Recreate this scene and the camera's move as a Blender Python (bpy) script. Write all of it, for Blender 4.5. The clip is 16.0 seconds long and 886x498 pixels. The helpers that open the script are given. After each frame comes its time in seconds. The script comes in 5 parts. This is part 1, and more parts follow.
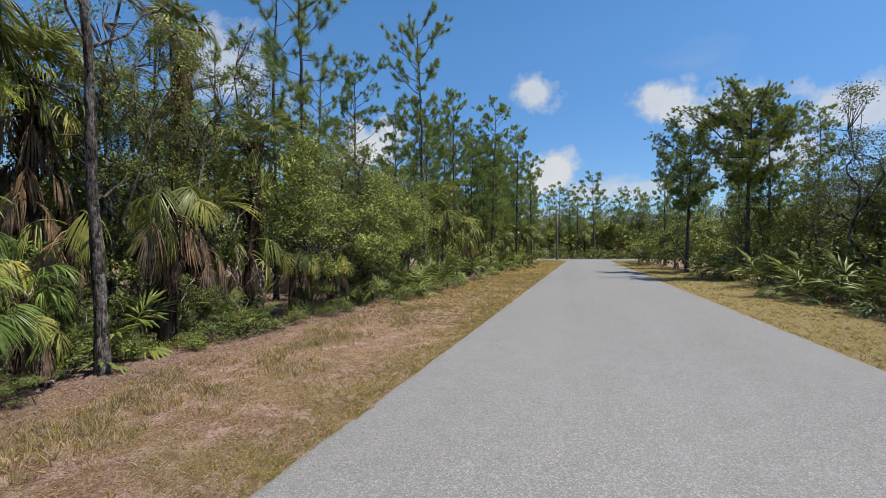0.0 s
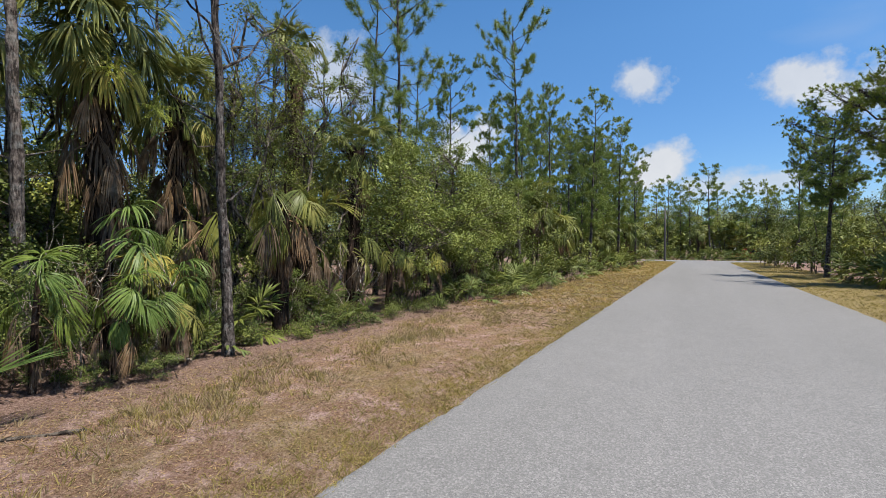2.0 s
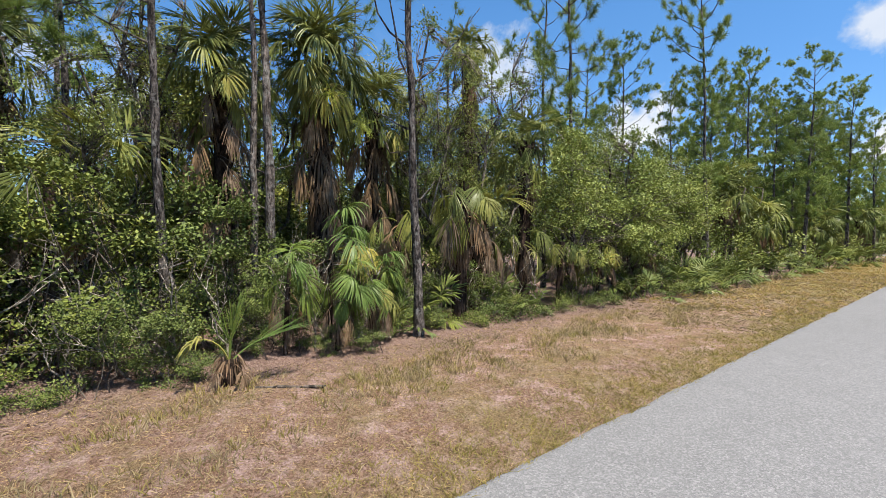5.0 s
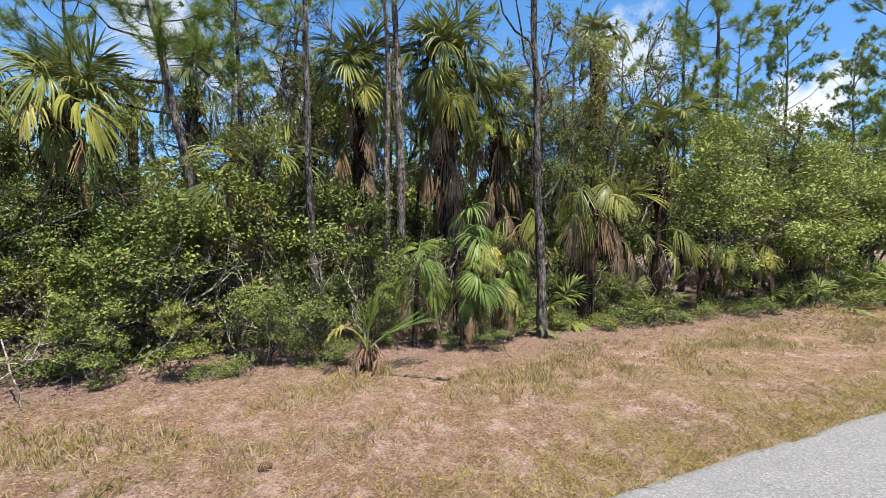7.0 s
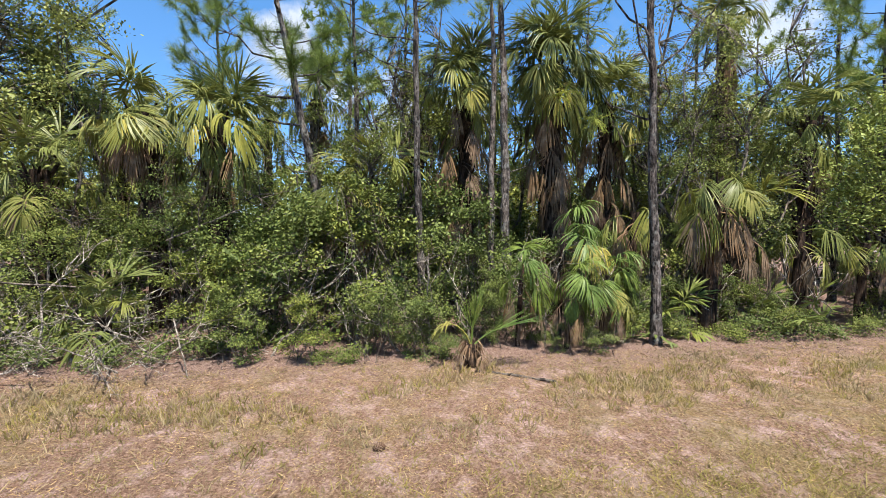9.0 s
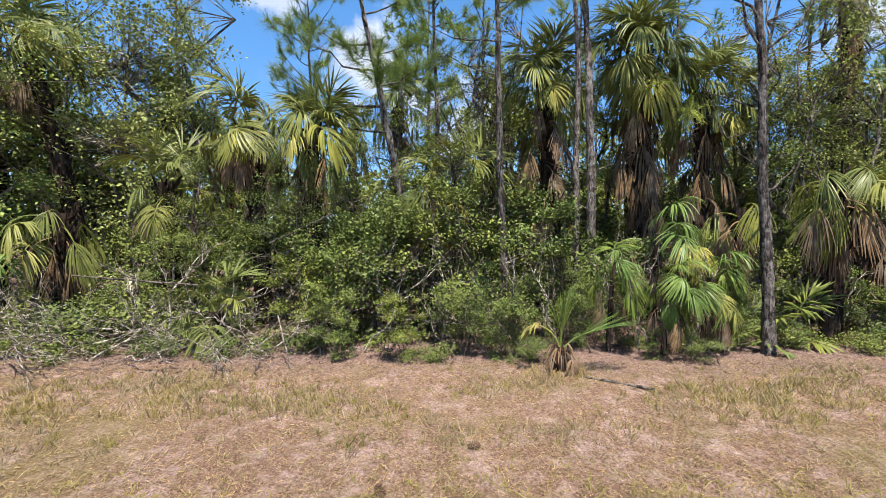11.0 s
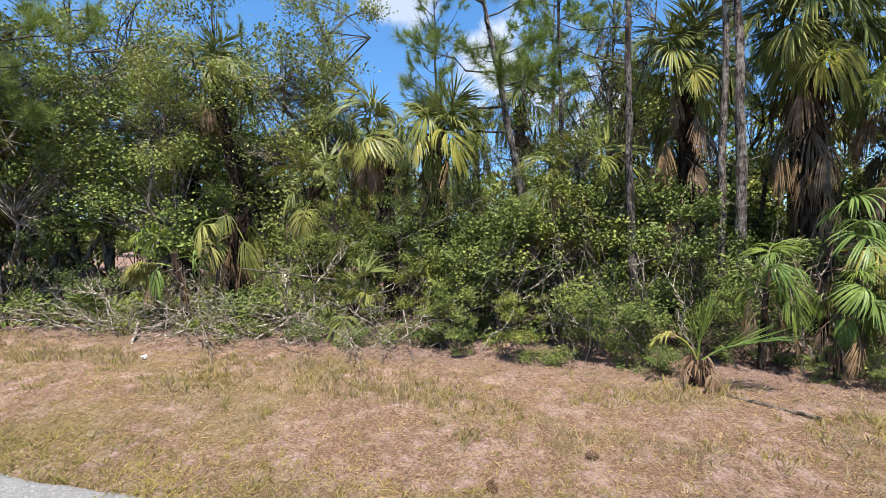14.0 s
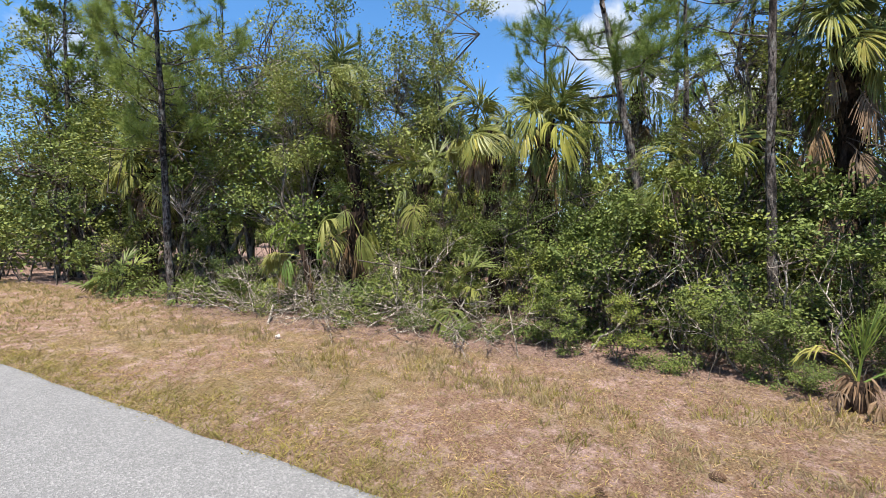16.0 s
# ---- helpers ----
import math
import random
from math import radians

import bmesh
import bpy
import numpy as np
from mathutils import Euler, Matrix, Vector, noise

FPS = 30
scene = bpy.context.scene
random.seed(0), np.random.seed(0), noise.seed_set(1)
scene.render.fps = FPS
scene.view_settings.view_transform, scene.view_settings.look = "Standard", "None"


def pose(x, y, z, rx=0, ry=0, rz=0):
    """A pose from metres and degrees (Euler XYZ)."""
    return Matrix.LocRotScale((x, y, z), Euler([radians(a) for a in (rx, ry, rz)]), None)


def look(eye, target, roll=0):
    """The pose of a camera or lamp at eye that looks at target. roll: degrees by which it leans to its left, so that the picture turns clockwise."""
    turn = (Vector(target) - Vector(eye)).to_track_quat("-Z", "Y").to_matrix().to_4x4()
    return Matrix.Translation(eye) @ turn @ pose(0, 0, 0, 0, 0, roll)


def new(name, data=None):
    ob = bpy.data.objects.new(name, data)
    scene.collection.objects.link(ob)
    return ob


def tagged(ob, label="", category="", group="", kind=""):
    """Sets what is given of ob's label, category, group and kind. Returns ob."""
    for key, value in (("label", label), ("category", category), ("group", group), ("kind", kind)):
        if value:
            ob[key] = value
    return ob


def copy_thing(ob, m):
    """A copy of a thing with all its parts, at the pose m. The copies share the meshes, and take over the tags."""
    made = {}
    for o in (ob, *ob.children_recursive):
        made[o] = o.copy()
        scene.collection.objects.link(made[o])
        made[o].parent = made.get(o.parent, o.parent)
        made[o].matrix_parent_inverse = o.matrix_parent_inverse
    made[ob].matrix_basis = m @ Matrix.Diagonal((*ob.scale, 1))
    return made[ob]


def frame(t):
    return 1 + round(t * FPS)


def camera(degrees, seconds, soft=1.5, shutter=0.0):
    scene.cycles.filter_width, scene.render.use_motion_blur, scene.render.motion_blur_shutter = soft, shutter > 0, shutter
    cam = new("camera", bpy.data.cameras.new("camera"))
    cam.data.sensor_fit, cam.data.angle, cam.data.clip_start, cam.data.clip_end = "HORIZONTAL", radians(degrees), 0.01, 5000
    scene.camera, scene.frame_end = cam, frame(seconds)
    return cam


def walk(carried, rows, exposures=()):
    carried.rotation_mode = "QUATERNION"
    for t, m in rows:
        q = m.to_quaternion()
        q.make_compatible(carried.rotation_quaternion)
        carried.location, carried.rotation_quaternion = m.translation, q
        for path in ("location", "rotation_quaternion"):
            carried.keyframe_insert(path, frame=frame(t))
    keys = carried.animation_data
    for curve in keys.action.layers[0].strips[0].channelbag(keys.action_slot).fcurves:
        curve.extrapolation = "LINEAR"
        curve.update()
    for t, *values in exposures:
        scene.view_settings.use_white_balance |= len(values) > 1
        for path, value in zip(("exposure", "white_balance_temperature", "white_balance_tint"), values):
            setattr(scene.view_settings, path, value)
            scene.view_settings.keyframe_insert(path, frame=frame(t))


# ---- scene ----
cam = camera(89.9, 16.0, soft=0.6)
walk(cam, [
    (0.0, pose(-0.073, 0.288, 1.567, 90.16, 0.24, 17.40)),
    (0.5, pose(-0.067, 0.299, 1.574, 90.11, 0.13, 20.38)),
    (1.0, pose(-0.053, 0.311, 1.577, 89.99, 0.09, 23.36)),
    (1.5, pose(-0.029, 0.322, 1.576, 89.94, -0.03, 26.38)),
    (2.0, pose(-0.015, 0.320, 1.576, 89.95, -0.24, 29.62)),
    (2.5, pose(-0.011, 0.289, 1.582, 89.94, -0.31, 33.18)),
    (3.0, pose(-0.029, 0.233, 1.587, 89.84, -0.31, 36.72)),
    (3.5, pose(-0.039, 0.176, 1.586, 89.66, -0.46, 39.90)),
    (6.0, pose(-0.061, -0.033, 1.623, 88.48, -0.02, 57.78)),
    (6.5, pose(-0.057, -0.044, 1.628, 88.45, -0.15, 61.68)),
    (7.0, pose(-0.034, -0.042, 1.637, 88.36, -0.40, 65.68)),
    (7.5, pose(-0.005, -0.045, 1.634, 88.24, -0.39, 69.44)),
    (8.0, pose(0.001, -0.048, 1.632, 88.12, -0.46, 72.85)),
    (8.5, pose(0.003, -0.057, 1.632, 88.10, -0.62, 75.90)),
    (9.0, pose(0.013, -0.093, 1.627, 88.24, -0.67, 78.78)),
    (11.5, pose(-0.010, -0.249, 1.591, 88.62, -0.05, 91.02)),
    (12.0, pose(-0.024, -0.223, 1.589, 88.65, -0.10, 93.91)),
    (12.5, pose(-0.024, -0.210, 1.589, 88.68, -0.14, 96.42)),
    (13.0, pose(-0.007, -0.204, 1.599, 88.70, -0.22, 99.03)),
    (13.5, pose(0.010, -0.190, 1.596, 88.69, -0.20, 101.66)),
    (14.0, pose(0.022, -0.183, 1.596, 88.50, -0.24, 104.15)),
    (14.5, pose(0.022, -0.167, 1.597, 88.15, -0.55, 107.08)),
    (15.0, pose(0.036, -0.177, 1.591, 87.87, -0.83, 110.50)),
    (15.5, pose(0.059, -0.202, 1.590, 87.77, -0.94, 114.09)),
    (16.0, pose(0.050, -0.206, 1.603, 87.74, -0.83, 117.52)),
], exposures=[(0.0, 0.5), (3.5, 0.75), (7.0, 1.12), (12.0, 1.22), (16.0, 1.1)])

# ---------------------------------------------------------------- sky and sun
SUN_FROM = Vector((0.97, 0.12, 0.0)).normalized()
SUN_EL = radians(67)
sun_data = bpy.data.lights.new("sun", "SUN")
sun_data.energy, sun_data.angle, sun_data.color = 5.0, radians(0.5), (1.0, 0.945, 0.84)
sun = new("sun", sun_data)
sun.matrix_basis = look(SUN_FROM * 40 * math.cos(SUN_EL) + Vector((0, 0, 40 * math.sin(SUN_EL))), (0, 0, 0))

world = bpy.data.worlds.new("sky")
scene.world = world
world.use_nodes = True
wn, wl = world.node_tree.nodes, world.node_tree.links
wn.clear()


def wmath(op, a, b=None, clamp=False):
    n = wn.new("ShaderNodeMath")
    n.operation, n.use_clamp = op, clamp
    for i, v in enumerate((a, b)):
        if v is None:
            continue
        if isinstance(v, (int, float)):
            n.inputs[i].default_value = v
        else:
            wl.new(v, n.inputs[i])
    return n.outputs[0]


sky = wn.new("ShaderNodeTexSky")
sky.sky_type, sky.sun_disc = "NISHITA", False
sky.sun_elevation, sky.sun_rotation = SUN_EL, math.atan2(SUN_FROM.x, SUN_FROM.y)
sky.air_density, sky.dust_density, sky.ozone_density = 1.0, 0.3, 2.0
coord = wn.new("ShaderNodeTexCoord")
fluff = wn.new("ShaderNodeTexNoise")
fluff.inputs["Scale"].default_value, fluff.inputs["Detail"].default_value, fluff.inputs["Roughness"].default_value = 11.0, 9.0, 0.6
wl.new(coord.outputs["Generated"], fluff.inputs["Vector"])
# cumulus clouds low over the trees: direction, half width, half height, thickness
CLOUDS = [
    (-0.062, 0.985, 0.165, 0.075, 0.060, 1.0), (0.03, 0.992, 0.125, 0.10, 0.035, 0.8), (0.10, 0.99, 0.12, 0.09, 0.025, 0.7),
    (-0.094, 0.942, 0.325, 0.052, 0.045, 0.85), (0.143, 0.948, 0.292, 0.072, 0.040, 0.9), (0.267, 0.932, 0.262, 0.10, 0.042, 0.8),
    (0.34, 0.92, 0.17, 0.12, 0.04, 0.75), (0.43, 0.885, 0.225, 0.09, 0.045, 0.8), (-0.642, 0.69, 0.335, 0.11, 0.09, 0.75),
    (-0.43, 0.86, 0.235, 0.10, 0.06, 1.0), (-0.935, -0.12, 0.34, 0.15, 0.10, 0.75), (-0.84, -0.30, 0.45, 0.09, 0.04, 0.65),
    (-0.36, -0.88, 0.30, 0.08, 0.04, 0.6), (-0.43, -0.87, 0.235, 0.10, 0.04, 0.6), (-0.98, 0.12, 0.25, 0.15, 0.09, 0.9),
]
cover = None
for cx, cy, cz, w, h, thick in CLOUDS:
    off = wn.new("ShaderNodeVectorMath")
    off.operation = "SUBTRACT"
    wl.new(coord.outputs["Generated"], off.inputs[0])
    off.inputs[1].default_value = (cx, cy, cz)
    sc = wn.new("ShaderNodeVectorMath")
    sc.operation = "MULTIPLY"
    wl.new(off.outputs[0], sc.inputs[0])
    sc.inputs[1].default_value = (1 / w, 1 / w, 1 / h)
    ln = wn.new("ShaderNodeVectorMath")
    ln.operation = "LENGTH"
    wl.new(sc.outputs[0], ln.inputs[0])
    body = wmath("SUBTRACT", 0.62, wmath("MULTIPLY", ln.outputs["Value"], 0.62))
    body = wmath("ADD", body, wmath("MULTIPLY", wmath("SUBTRACT", fluff.outputs["Fac"], 0.5), 1.9))
    body = wmath("MULTIPLY", wmath("MULTIPLY", body, 2.8, True), thick)
    cover = body if cover is None else wmath("MAXIMUM", cover, body)
# thin high veil
stretch = wn.new("ShaderNodeMapping")
stretch.inputs["Rotation"].default_value = (0.5, 0.3, 0.9)
stretch.inputs["Scale"].default_value = (1.5, 6.0, 5.0)
wl.new(coord.outputs["Generated"], stretch.inputs["Vector"])
veil = wn.new("ShaderNodeTexNoise")
veil.inputs["Scale"].default_value, veil.inputs["Detail"].default_value = 1.6, 6.0
wl.new(stretch.outputs[0], veil.inputs["Vector"])
thin = wmath("MULTIPLY", wmath("SUBTRACT", veil.outputs["Fac"], 0.57), 0.8, True)
cover = wmath("MAXIMUM", cover, thin)
tone = wn.new("ShaderNodeMixRGB")
tone.inputs[1].default_value, tone.inputs[2].default_value = (0.5, 0.55, 0.62, 1), (0.74, 0.75, 0.78, 1)
wl.new(wmath("MULTIPLY", cover, fluff.outputs["Fac"]), tone.inputs[0])
blue = wn.new("ShaderNodeBackground")
blue.inputs["Strength"].default_value = 0.11
rich = wn.new("ShaderNodeHueSaturation")
rich.inputs["Saturation"].default_value = 1.27
wl.new(sky.outputs[0], rich.inputs["Color"])
height = wn.new("ShaderNodeSeparateXYZ")
wl.new(coord.outputs["Generated"], height.inputs[0])
clear = wn.new("ShaderNodeValToRGB")
clear.color_ramp.elements[0].position, clear.color_ramp.elements[0].color = 0.0, (0.5, 0.63, 0.82, 1)
clear.color_ramp.elements[1].position, clear.color_ramp.elements[1].color = 0.42, (1, 1, 1, 1)
wl.new(height.outputs["Z"], clear.inputs[0])
deep = wn.new("ShaderNodeMixRGB")
deep.blend_type = "MULTIPLY"
deep.inputs[0].default_value = 1.0
wl.new(rich.outputs[0], deep.inputs[1])
wl.new(clear.outputs[0], deep.inputs[2])
wl.new(deep.outputs[0], blue.inputs["Color"])
white = wn.new("ShaderNodeBackground")
wl.new(tone.outputs[0], white.inputs["Color"])
white.inputs["Strength"].default_value = 0.74
both = wn.new("ShaderNodeMixShader")
wl.new(cover, both.inputs[0])
wl.new(blue.outputs[0], both.inputs[1])
wl.new(white.outputs[0], both.inputs[2])
wl.new(both.outputs[0], wn.new("ShaderNodeOutputWorld").inputs["Surface"])


# ---------------------------------------------------------------- materials
class Shade:
    """A small node graph round one Principled shader."""

    def __init__(self, name, rough=0.8, spec=0.3):
        self.mat = bpy.data.materials.new(name)
        self.mat.use_nodes = True
        self.n, self.l = self.mat.node_tree.nodes, self.mat.node_tree.links
        self.bsdf, self.out = self.n["Principled BSDF"], self.n["Material Output"]
        self.bsdf.inputs["Roughness"].default_value = rough
        self.bsdf.inputs["Specular IOR Level"].default_value = spec
        self.where = self.n.new("ShaderNodeNewGeometry")
        self.coord = self.n.new("ShaderNodeTexCoord")

    def noise(self, scale, detail=5.0, rough=0.6, stretch=None, local=False, w=0.0):
        t = self.n.new("ShaderNodeTexNoise")
        t.noise_dimensions = "4D"
        t.inputs["W"].default_value = w
        t.inputs["Scale"].default_value, t.inputs["Detail"].default_value, t.inputs["Roughness"].default_value = scale, detail, rough
        src = self.coord.outputs["Object"] if local else self.where.outputs["Position"]
        if stretch:
            m = self.n.new("ShaderNodeMapping")
            m.inputs["Scale"].default_value = stretch
            self.l.new(src, m.inputs["Vector"])
            src = m.outputs[0]
        self.l.new(src, t.inputs["Vector"])
        return t.outputs["Fac"]

    def cells(self, scale, stretch=None, local=False, feature="F1"):
        t = self.n.new("ShaderNodeTexVoronoi")
        t.feature = feature
        t.inputs["Scale"].default_value = scale
        src = self.coord.outputs["Object"] if local else self.where.outputs["Position"]
        if stretch:
            m = self.n.new("ShaderNodeMapping")
            m.inputs["Scale"].default_value = stretch
            self.l.new(src, m.inputs["Vector"])
            src = m.outputs[0]
        self.l.new(src, t.inputs["Vector"])
        return t

    def ramp(self, fac, *stops):
        r = self.n.new("ShaderNodeValToRGB")
        e = r.color_ramp.elements
        while len(e) < len(stops):
            e.new(0.5)
        for el, (p, c) in zip(e, stops):
            el.position, el.color = p, (*c, 1) if len(c) == 3 else c
        self.l.new(fac, r.inputs[0])
        return r.outputs[0]

    def mix(self, fac, a, b, how="MIX"):
        m = self.n.new("ShaderNodeMixRGB")
        m.blend_type = how
        for i, v in enumerate((fac, a, b)):
            if isinstance(v, (int, float)):
                m.inputs[i].default_value = v
            elif isinstance(v, tuple):
                m.inputs[i].default_value = (*v, 1)
            else:
                self.l.new(v, m.inputs[i])
        return m.outputs[0]

    def math(self, op, a, b=0.0, clamp=False):
        m = self.n.new("ShaderNodeMath")
        m.operation, m.use_clamp = op, clamp
        for i, v in enumerate((a, b)):
            if isinstance(v, (int, float)):
                m.inputs[i].default_value = v
            else:
                self.l.new(v, m.inputs[i])
        return m.outputs[0]

    def bump(self, height, strength=0.5, dist=0.01):
        b = self.n.new("ShaderNodeBump")
        b.inputs["Strength"].default_value, b.inputs["Distance"].default_value = strength, dist
        self.l.new(height, b.inputs["Height"])
        self.l.new(b.outputs[0], self.bsdf.inputs["Normal"])

    def color(self, c):
        self.l.new(c, self.bsdf.inputs["Base Color"])
        return c

    def thin(self, c, amount):
        t = self.n.new("ShaderNodeBsdfTranslucent")
        self.l.new(c, t.inputs["Color"])
        m = self.n.new("ShaderNodeMixShader")
        m.inputs[0].default_value = amount
        self.l.new(self.bsdf.outputs[0], m.inputs[1])
        self.l.new(t.outputs[0], m.inputs[2])
        self.l.new(m.outputs[0], self.out.inputs["Surface"])


def leaf_mat(name, dark, mid, light, rough=0.48, spec=0.22, through_light=0.2, tips=None, streak=False, clumped=False, body=1.2):
    """Leaves: each piece its own green, each plant a shade of it, with dry spots."""
    s = Shade(name, rough, spec)
    info = s.n.new("ShaderNodeObjectInfo")
    vary = s.noise(7.0, 4.0, 0.6, None, True) if streak else s.where.outputs["Random Per Island"]
    if clumped:
        # neighbouring blades of one tuft share a shade
        vary = s.mix(0.45, s.ramp(s.noise(19.0, 3.0, 0.7), (0.3, (0.0, 0.0, 0.0)), (0.7, (1.0, 1.0, 1.0))), vary)
    low = 0.25 if streak else 0.0
    dark, light = (tuple(a * 0.5 + b * 0.5 for a, b in zip(q, mid)) for q in (dark, light))
    dark, mid, light, tips = (tuple(v * body for v in q) if q else None for q in (dark, mid, light, tips))
    c = s.ramp(vary, (low, dark), (0.5 if streak else 0.45, mid), (0.75 if streak else 0.97, light), (1.0, tips or light))
    shade = s.ramp(info.outputs["Random"], (0.0, (0.75, 0.8, 0.75)), (0.5, (1.0, 1.0, 1.0)), (1.0, (1.22, 1.12, 0.85)))
    c = s.mix(1.0, c, shade, "MULTIPLY")
    patch = s.ramp(s.noise(1.3, 3.0), (0.35, (0.8, 0.85, 0.8)), (0.65, (1.12, 1.1, 1.0)))
    c = s.color(s.mix(1.0, c, patch, "MULTIPLY"))
    s.thin(c, through_light)
    return s.mat


M_OAK = leaf_mat("oak_leaf", (0.036, 0.042, 0.013), (0.178, 0.2, 0.056), (0.36, 0.385, 0.122), 0.5, 0.18, 0.15, tips=(0.3, 0.3, 0.1))
M_YOUNG_OAK = leaf_mat("young_oak_leaf", (0.034, 0.044, 0.012), (0.17, 0.202, 0.05), (0.36, 0.385, 0.11), 0.5, 0.18, 0.15)
M_MYRTLE = leaf_mat("myrtle_leaf", (0.018, 0.025, 0.008), (0.094, 0.117, 0.031), (0.225, 0.252, 0.07), 0.5, 0.18, 0.1)
M_BRIGHT = leaf_mat("bright_leaf", (0.038, 0.053, 0.016), (0.106, 0.13, 0.041), (0.22, 0.248, 0.08), 0.5, 0.18, 0.2)
M_DULL = leaf_mat("grey_leaf", (0.07, 0.083, 0.028), (0.2, 0.215, 0.064), (0.34, 0.345, 0.12), 0.5, 0.18)
M_NEEDLE = leaf_mat("pine_needle", (0.06, 0.085, 0.02), (0.17, 0.22, 0.056), (0.33, 0.375, 0.1), rough=0.5, spec=0.25, through_light=0.25, tips=(0.27, 0.22, 0.08))
M_FROND = leaf_mat("palm_green", (0.055, 0.064, 0.019), (0.152, 0.166, 0.049), (0.31, 0.305, 0.105), rough=0.42, spec=0.25, through_light=0.28, tips=(0.32, 0.25, 0.12), streak=True)
M_YELLOW = leaf_mat("palm_yellow", (0.12, 0.13, 0.032), (0.235, 0.222, 0.066), (0.39, 0.3, 0.15), rough=0.55, spec=0.2, through_light=0.2, streak=True)
M_DEAD = leaf_mat("palm_dead", (0.07, 0.042, 0.03), (0.19, 0.128, 0.094), (0.44, 0.34, 0.28), rough=0.85, spec=0.1, through_light=0.12, streak=True, body=0.9)
M_SPROUT = leaf_mat("young_palm_leaf", (0.045, 0.075, 0.018), (0.115, 0.165, 0.042), (0.27, 0.315, 0.095), rough=0.46, spec=0.25, through_light=0.25, streak=True)
M_PALMETTO = leaf_mat("palmetto_green", (0.05, 0.066, 0.018), (0.12, 0.145, 0.04), (0.25, 0.265, 0.085), rough=0.48, spec=0.22, through_light=0.18, streak=True)
M_FLOWER = leaf_mat("palm_flower", (0.16, 0.19, 0.03), (0.27, 0.3, 0.06), (0.4, 0.42, 0.1), rough=0.6, spec=0.15, through_light=0.2)
M_STRAW = leaf_mat("dry_grass", (0.13, 0.086, 0.052), (0.38, 0.278, 0.172), (0.62, 0.49, 0.335), rough=0.9, spec=0.1, through_light=0.3, clumped=True, body=1.0)
M_GRASS = leaf_mat("green_grass", (0.12, 0.105, 0.034), (0.27, 0.228, 0.082), (0.45, 0.375, 0.155), rough=0.7, spec=0.2, through_light=0.4, clumped=True, body=1.0)
M_LITTER = leaf_mat("leaf_litter", (0.05, 0.03, 0.022), (0.2, 0.128, 0.094), (0.42, 0.31, 0.245), rough=0.9, spec=0.1, through_light=0.05, clumped=True, body=1.0)


def bark_mat(name, dark, mid, pale, plates=9.0, lichen=0.0):
    s = Shade(name, 0.95, 0.1)
    crack = s.noise(plates * 0.8, 4.0, 0.65, (1.0, 1.0, 0.28), True, 1.0)
    flake = s.noise(plates * 0.3, 5.0, 0.7, (1.0, 1.0, 0.5), True, 2.0)
    grain = s.noise(30.0, 8.0, 0.75, (1.0, 1.0, 0.3), True)
    c = s.ramp(grain, (0.3, dark), (0.52, mid), (0.74, pale))
    c = s.mix(1.0, c, s.ramp(flake, (0.38, (0.42, 0.4, 0.39)), (0.6, (1.4, 1.38, 1.36))), "MULTIPLY")
    c = s.mix(s.ramp(crack, (0.43, (0.1, 0.1, 0.1)), (0.52, (1.0, 1.0, 1.0))), (dark[0] * 0.4, dark[1] * 0.4, dark[2] * 0.4), c)
    if lichen:
        spot = s.ramp(s.noise(6.0, 6.0, 0.7, None, True, 3.0), (0.62 - lichen * 0.1, (0.0, 0.0, 0.0)), (0.72, (0.75, 0.75, 0.75)))
        c = s.mix(spot, c, (0.42, 0.42, 0.38))
    s.color(c)
    s.bump(s.math("ADD", s.math("MULTIPLY", crack, 2.2), s.math("MULTIPLY", grain, 0.8)), 1.0, 0.035)
    return s.mat


M_PINE = bark_mat("pine_bark", (0.04, 0.034, 0.031), (0.13, 0.11, 0.1), (0.36, 0.325, 0.3), 32.0, 0.9)
# lighter copy of the pine bark: sunlight on the stems put into its colour
M_PINE_SUNLIT = bark_mat("sunlit_pine_bark", (0.075, 0.06, 0.052), (0.2, 0.165, 0.145), (0.42, 0.38, 0.345), 32.0, 1.2)
M_PALM = bark_mat("palm_trunk_fibre", (0.03, 0.02, 0.014), (0.075, 0.05, 0.036), (0.17, 0.115, 0.08), 14.0)
M_WOOD = bark_mat("shrub_bark", (0.08, 0.066, 0.054), (0.18, 0.152, 0.125), (0.31, 0.275, 0.24), 16.0, 0.3)
M_GREY = bark_mat("dead_grey_wood", (0.2, 0.165, 0.13), (0.44, 0.385, 0.33), (0.64, 0.59, 0.53), 20.0)

# road: old chip seal, pale stone in grey binder
s = Shade("chip_seal", 0.9, 0.2)
chip = s.cells(85.0)
stones = s.mix(0.6, s.ramp(s.noise(150.0, 2.0), (0.3, (0.1, 0.1, 0.105)), (0.5, (0.2, 0.2, 0.205)), (0.72, (0.42, 0.42, 0.43))),
               s.ramp(chip.outputs["Color"], (0.1, (0.13, 0.13, 0.135)), (0.6, (0.21, 0.21, 0.215)), (0.95, (0.38, 0.38, 0.385))))
worn = s.ramp(s.noise(0.55, 4.0, 0.5, (1.0, 0.18, 1.0)), (0.3, (0.77, 0.75, 0.72)), (0.7, (0.87, 0.845, 0.815)))
stones = s.mix(1.0, stones, worn, "MULTIPLY")
stain = s.ramp(s.noise(2.6, 6.0), (0.32, (0.95, 0.95, 0.95)), (0.6, (1.03, 1.03, 1.03)))
s.color(s.mix(1.0, stones, stain, "MULTIPLY"))
s.bump(s.math("ADD", chip.outputs["Distance"], s.noise(160.0, 2.0)), 0.55, 0.006)
M_ROAD = s.mat

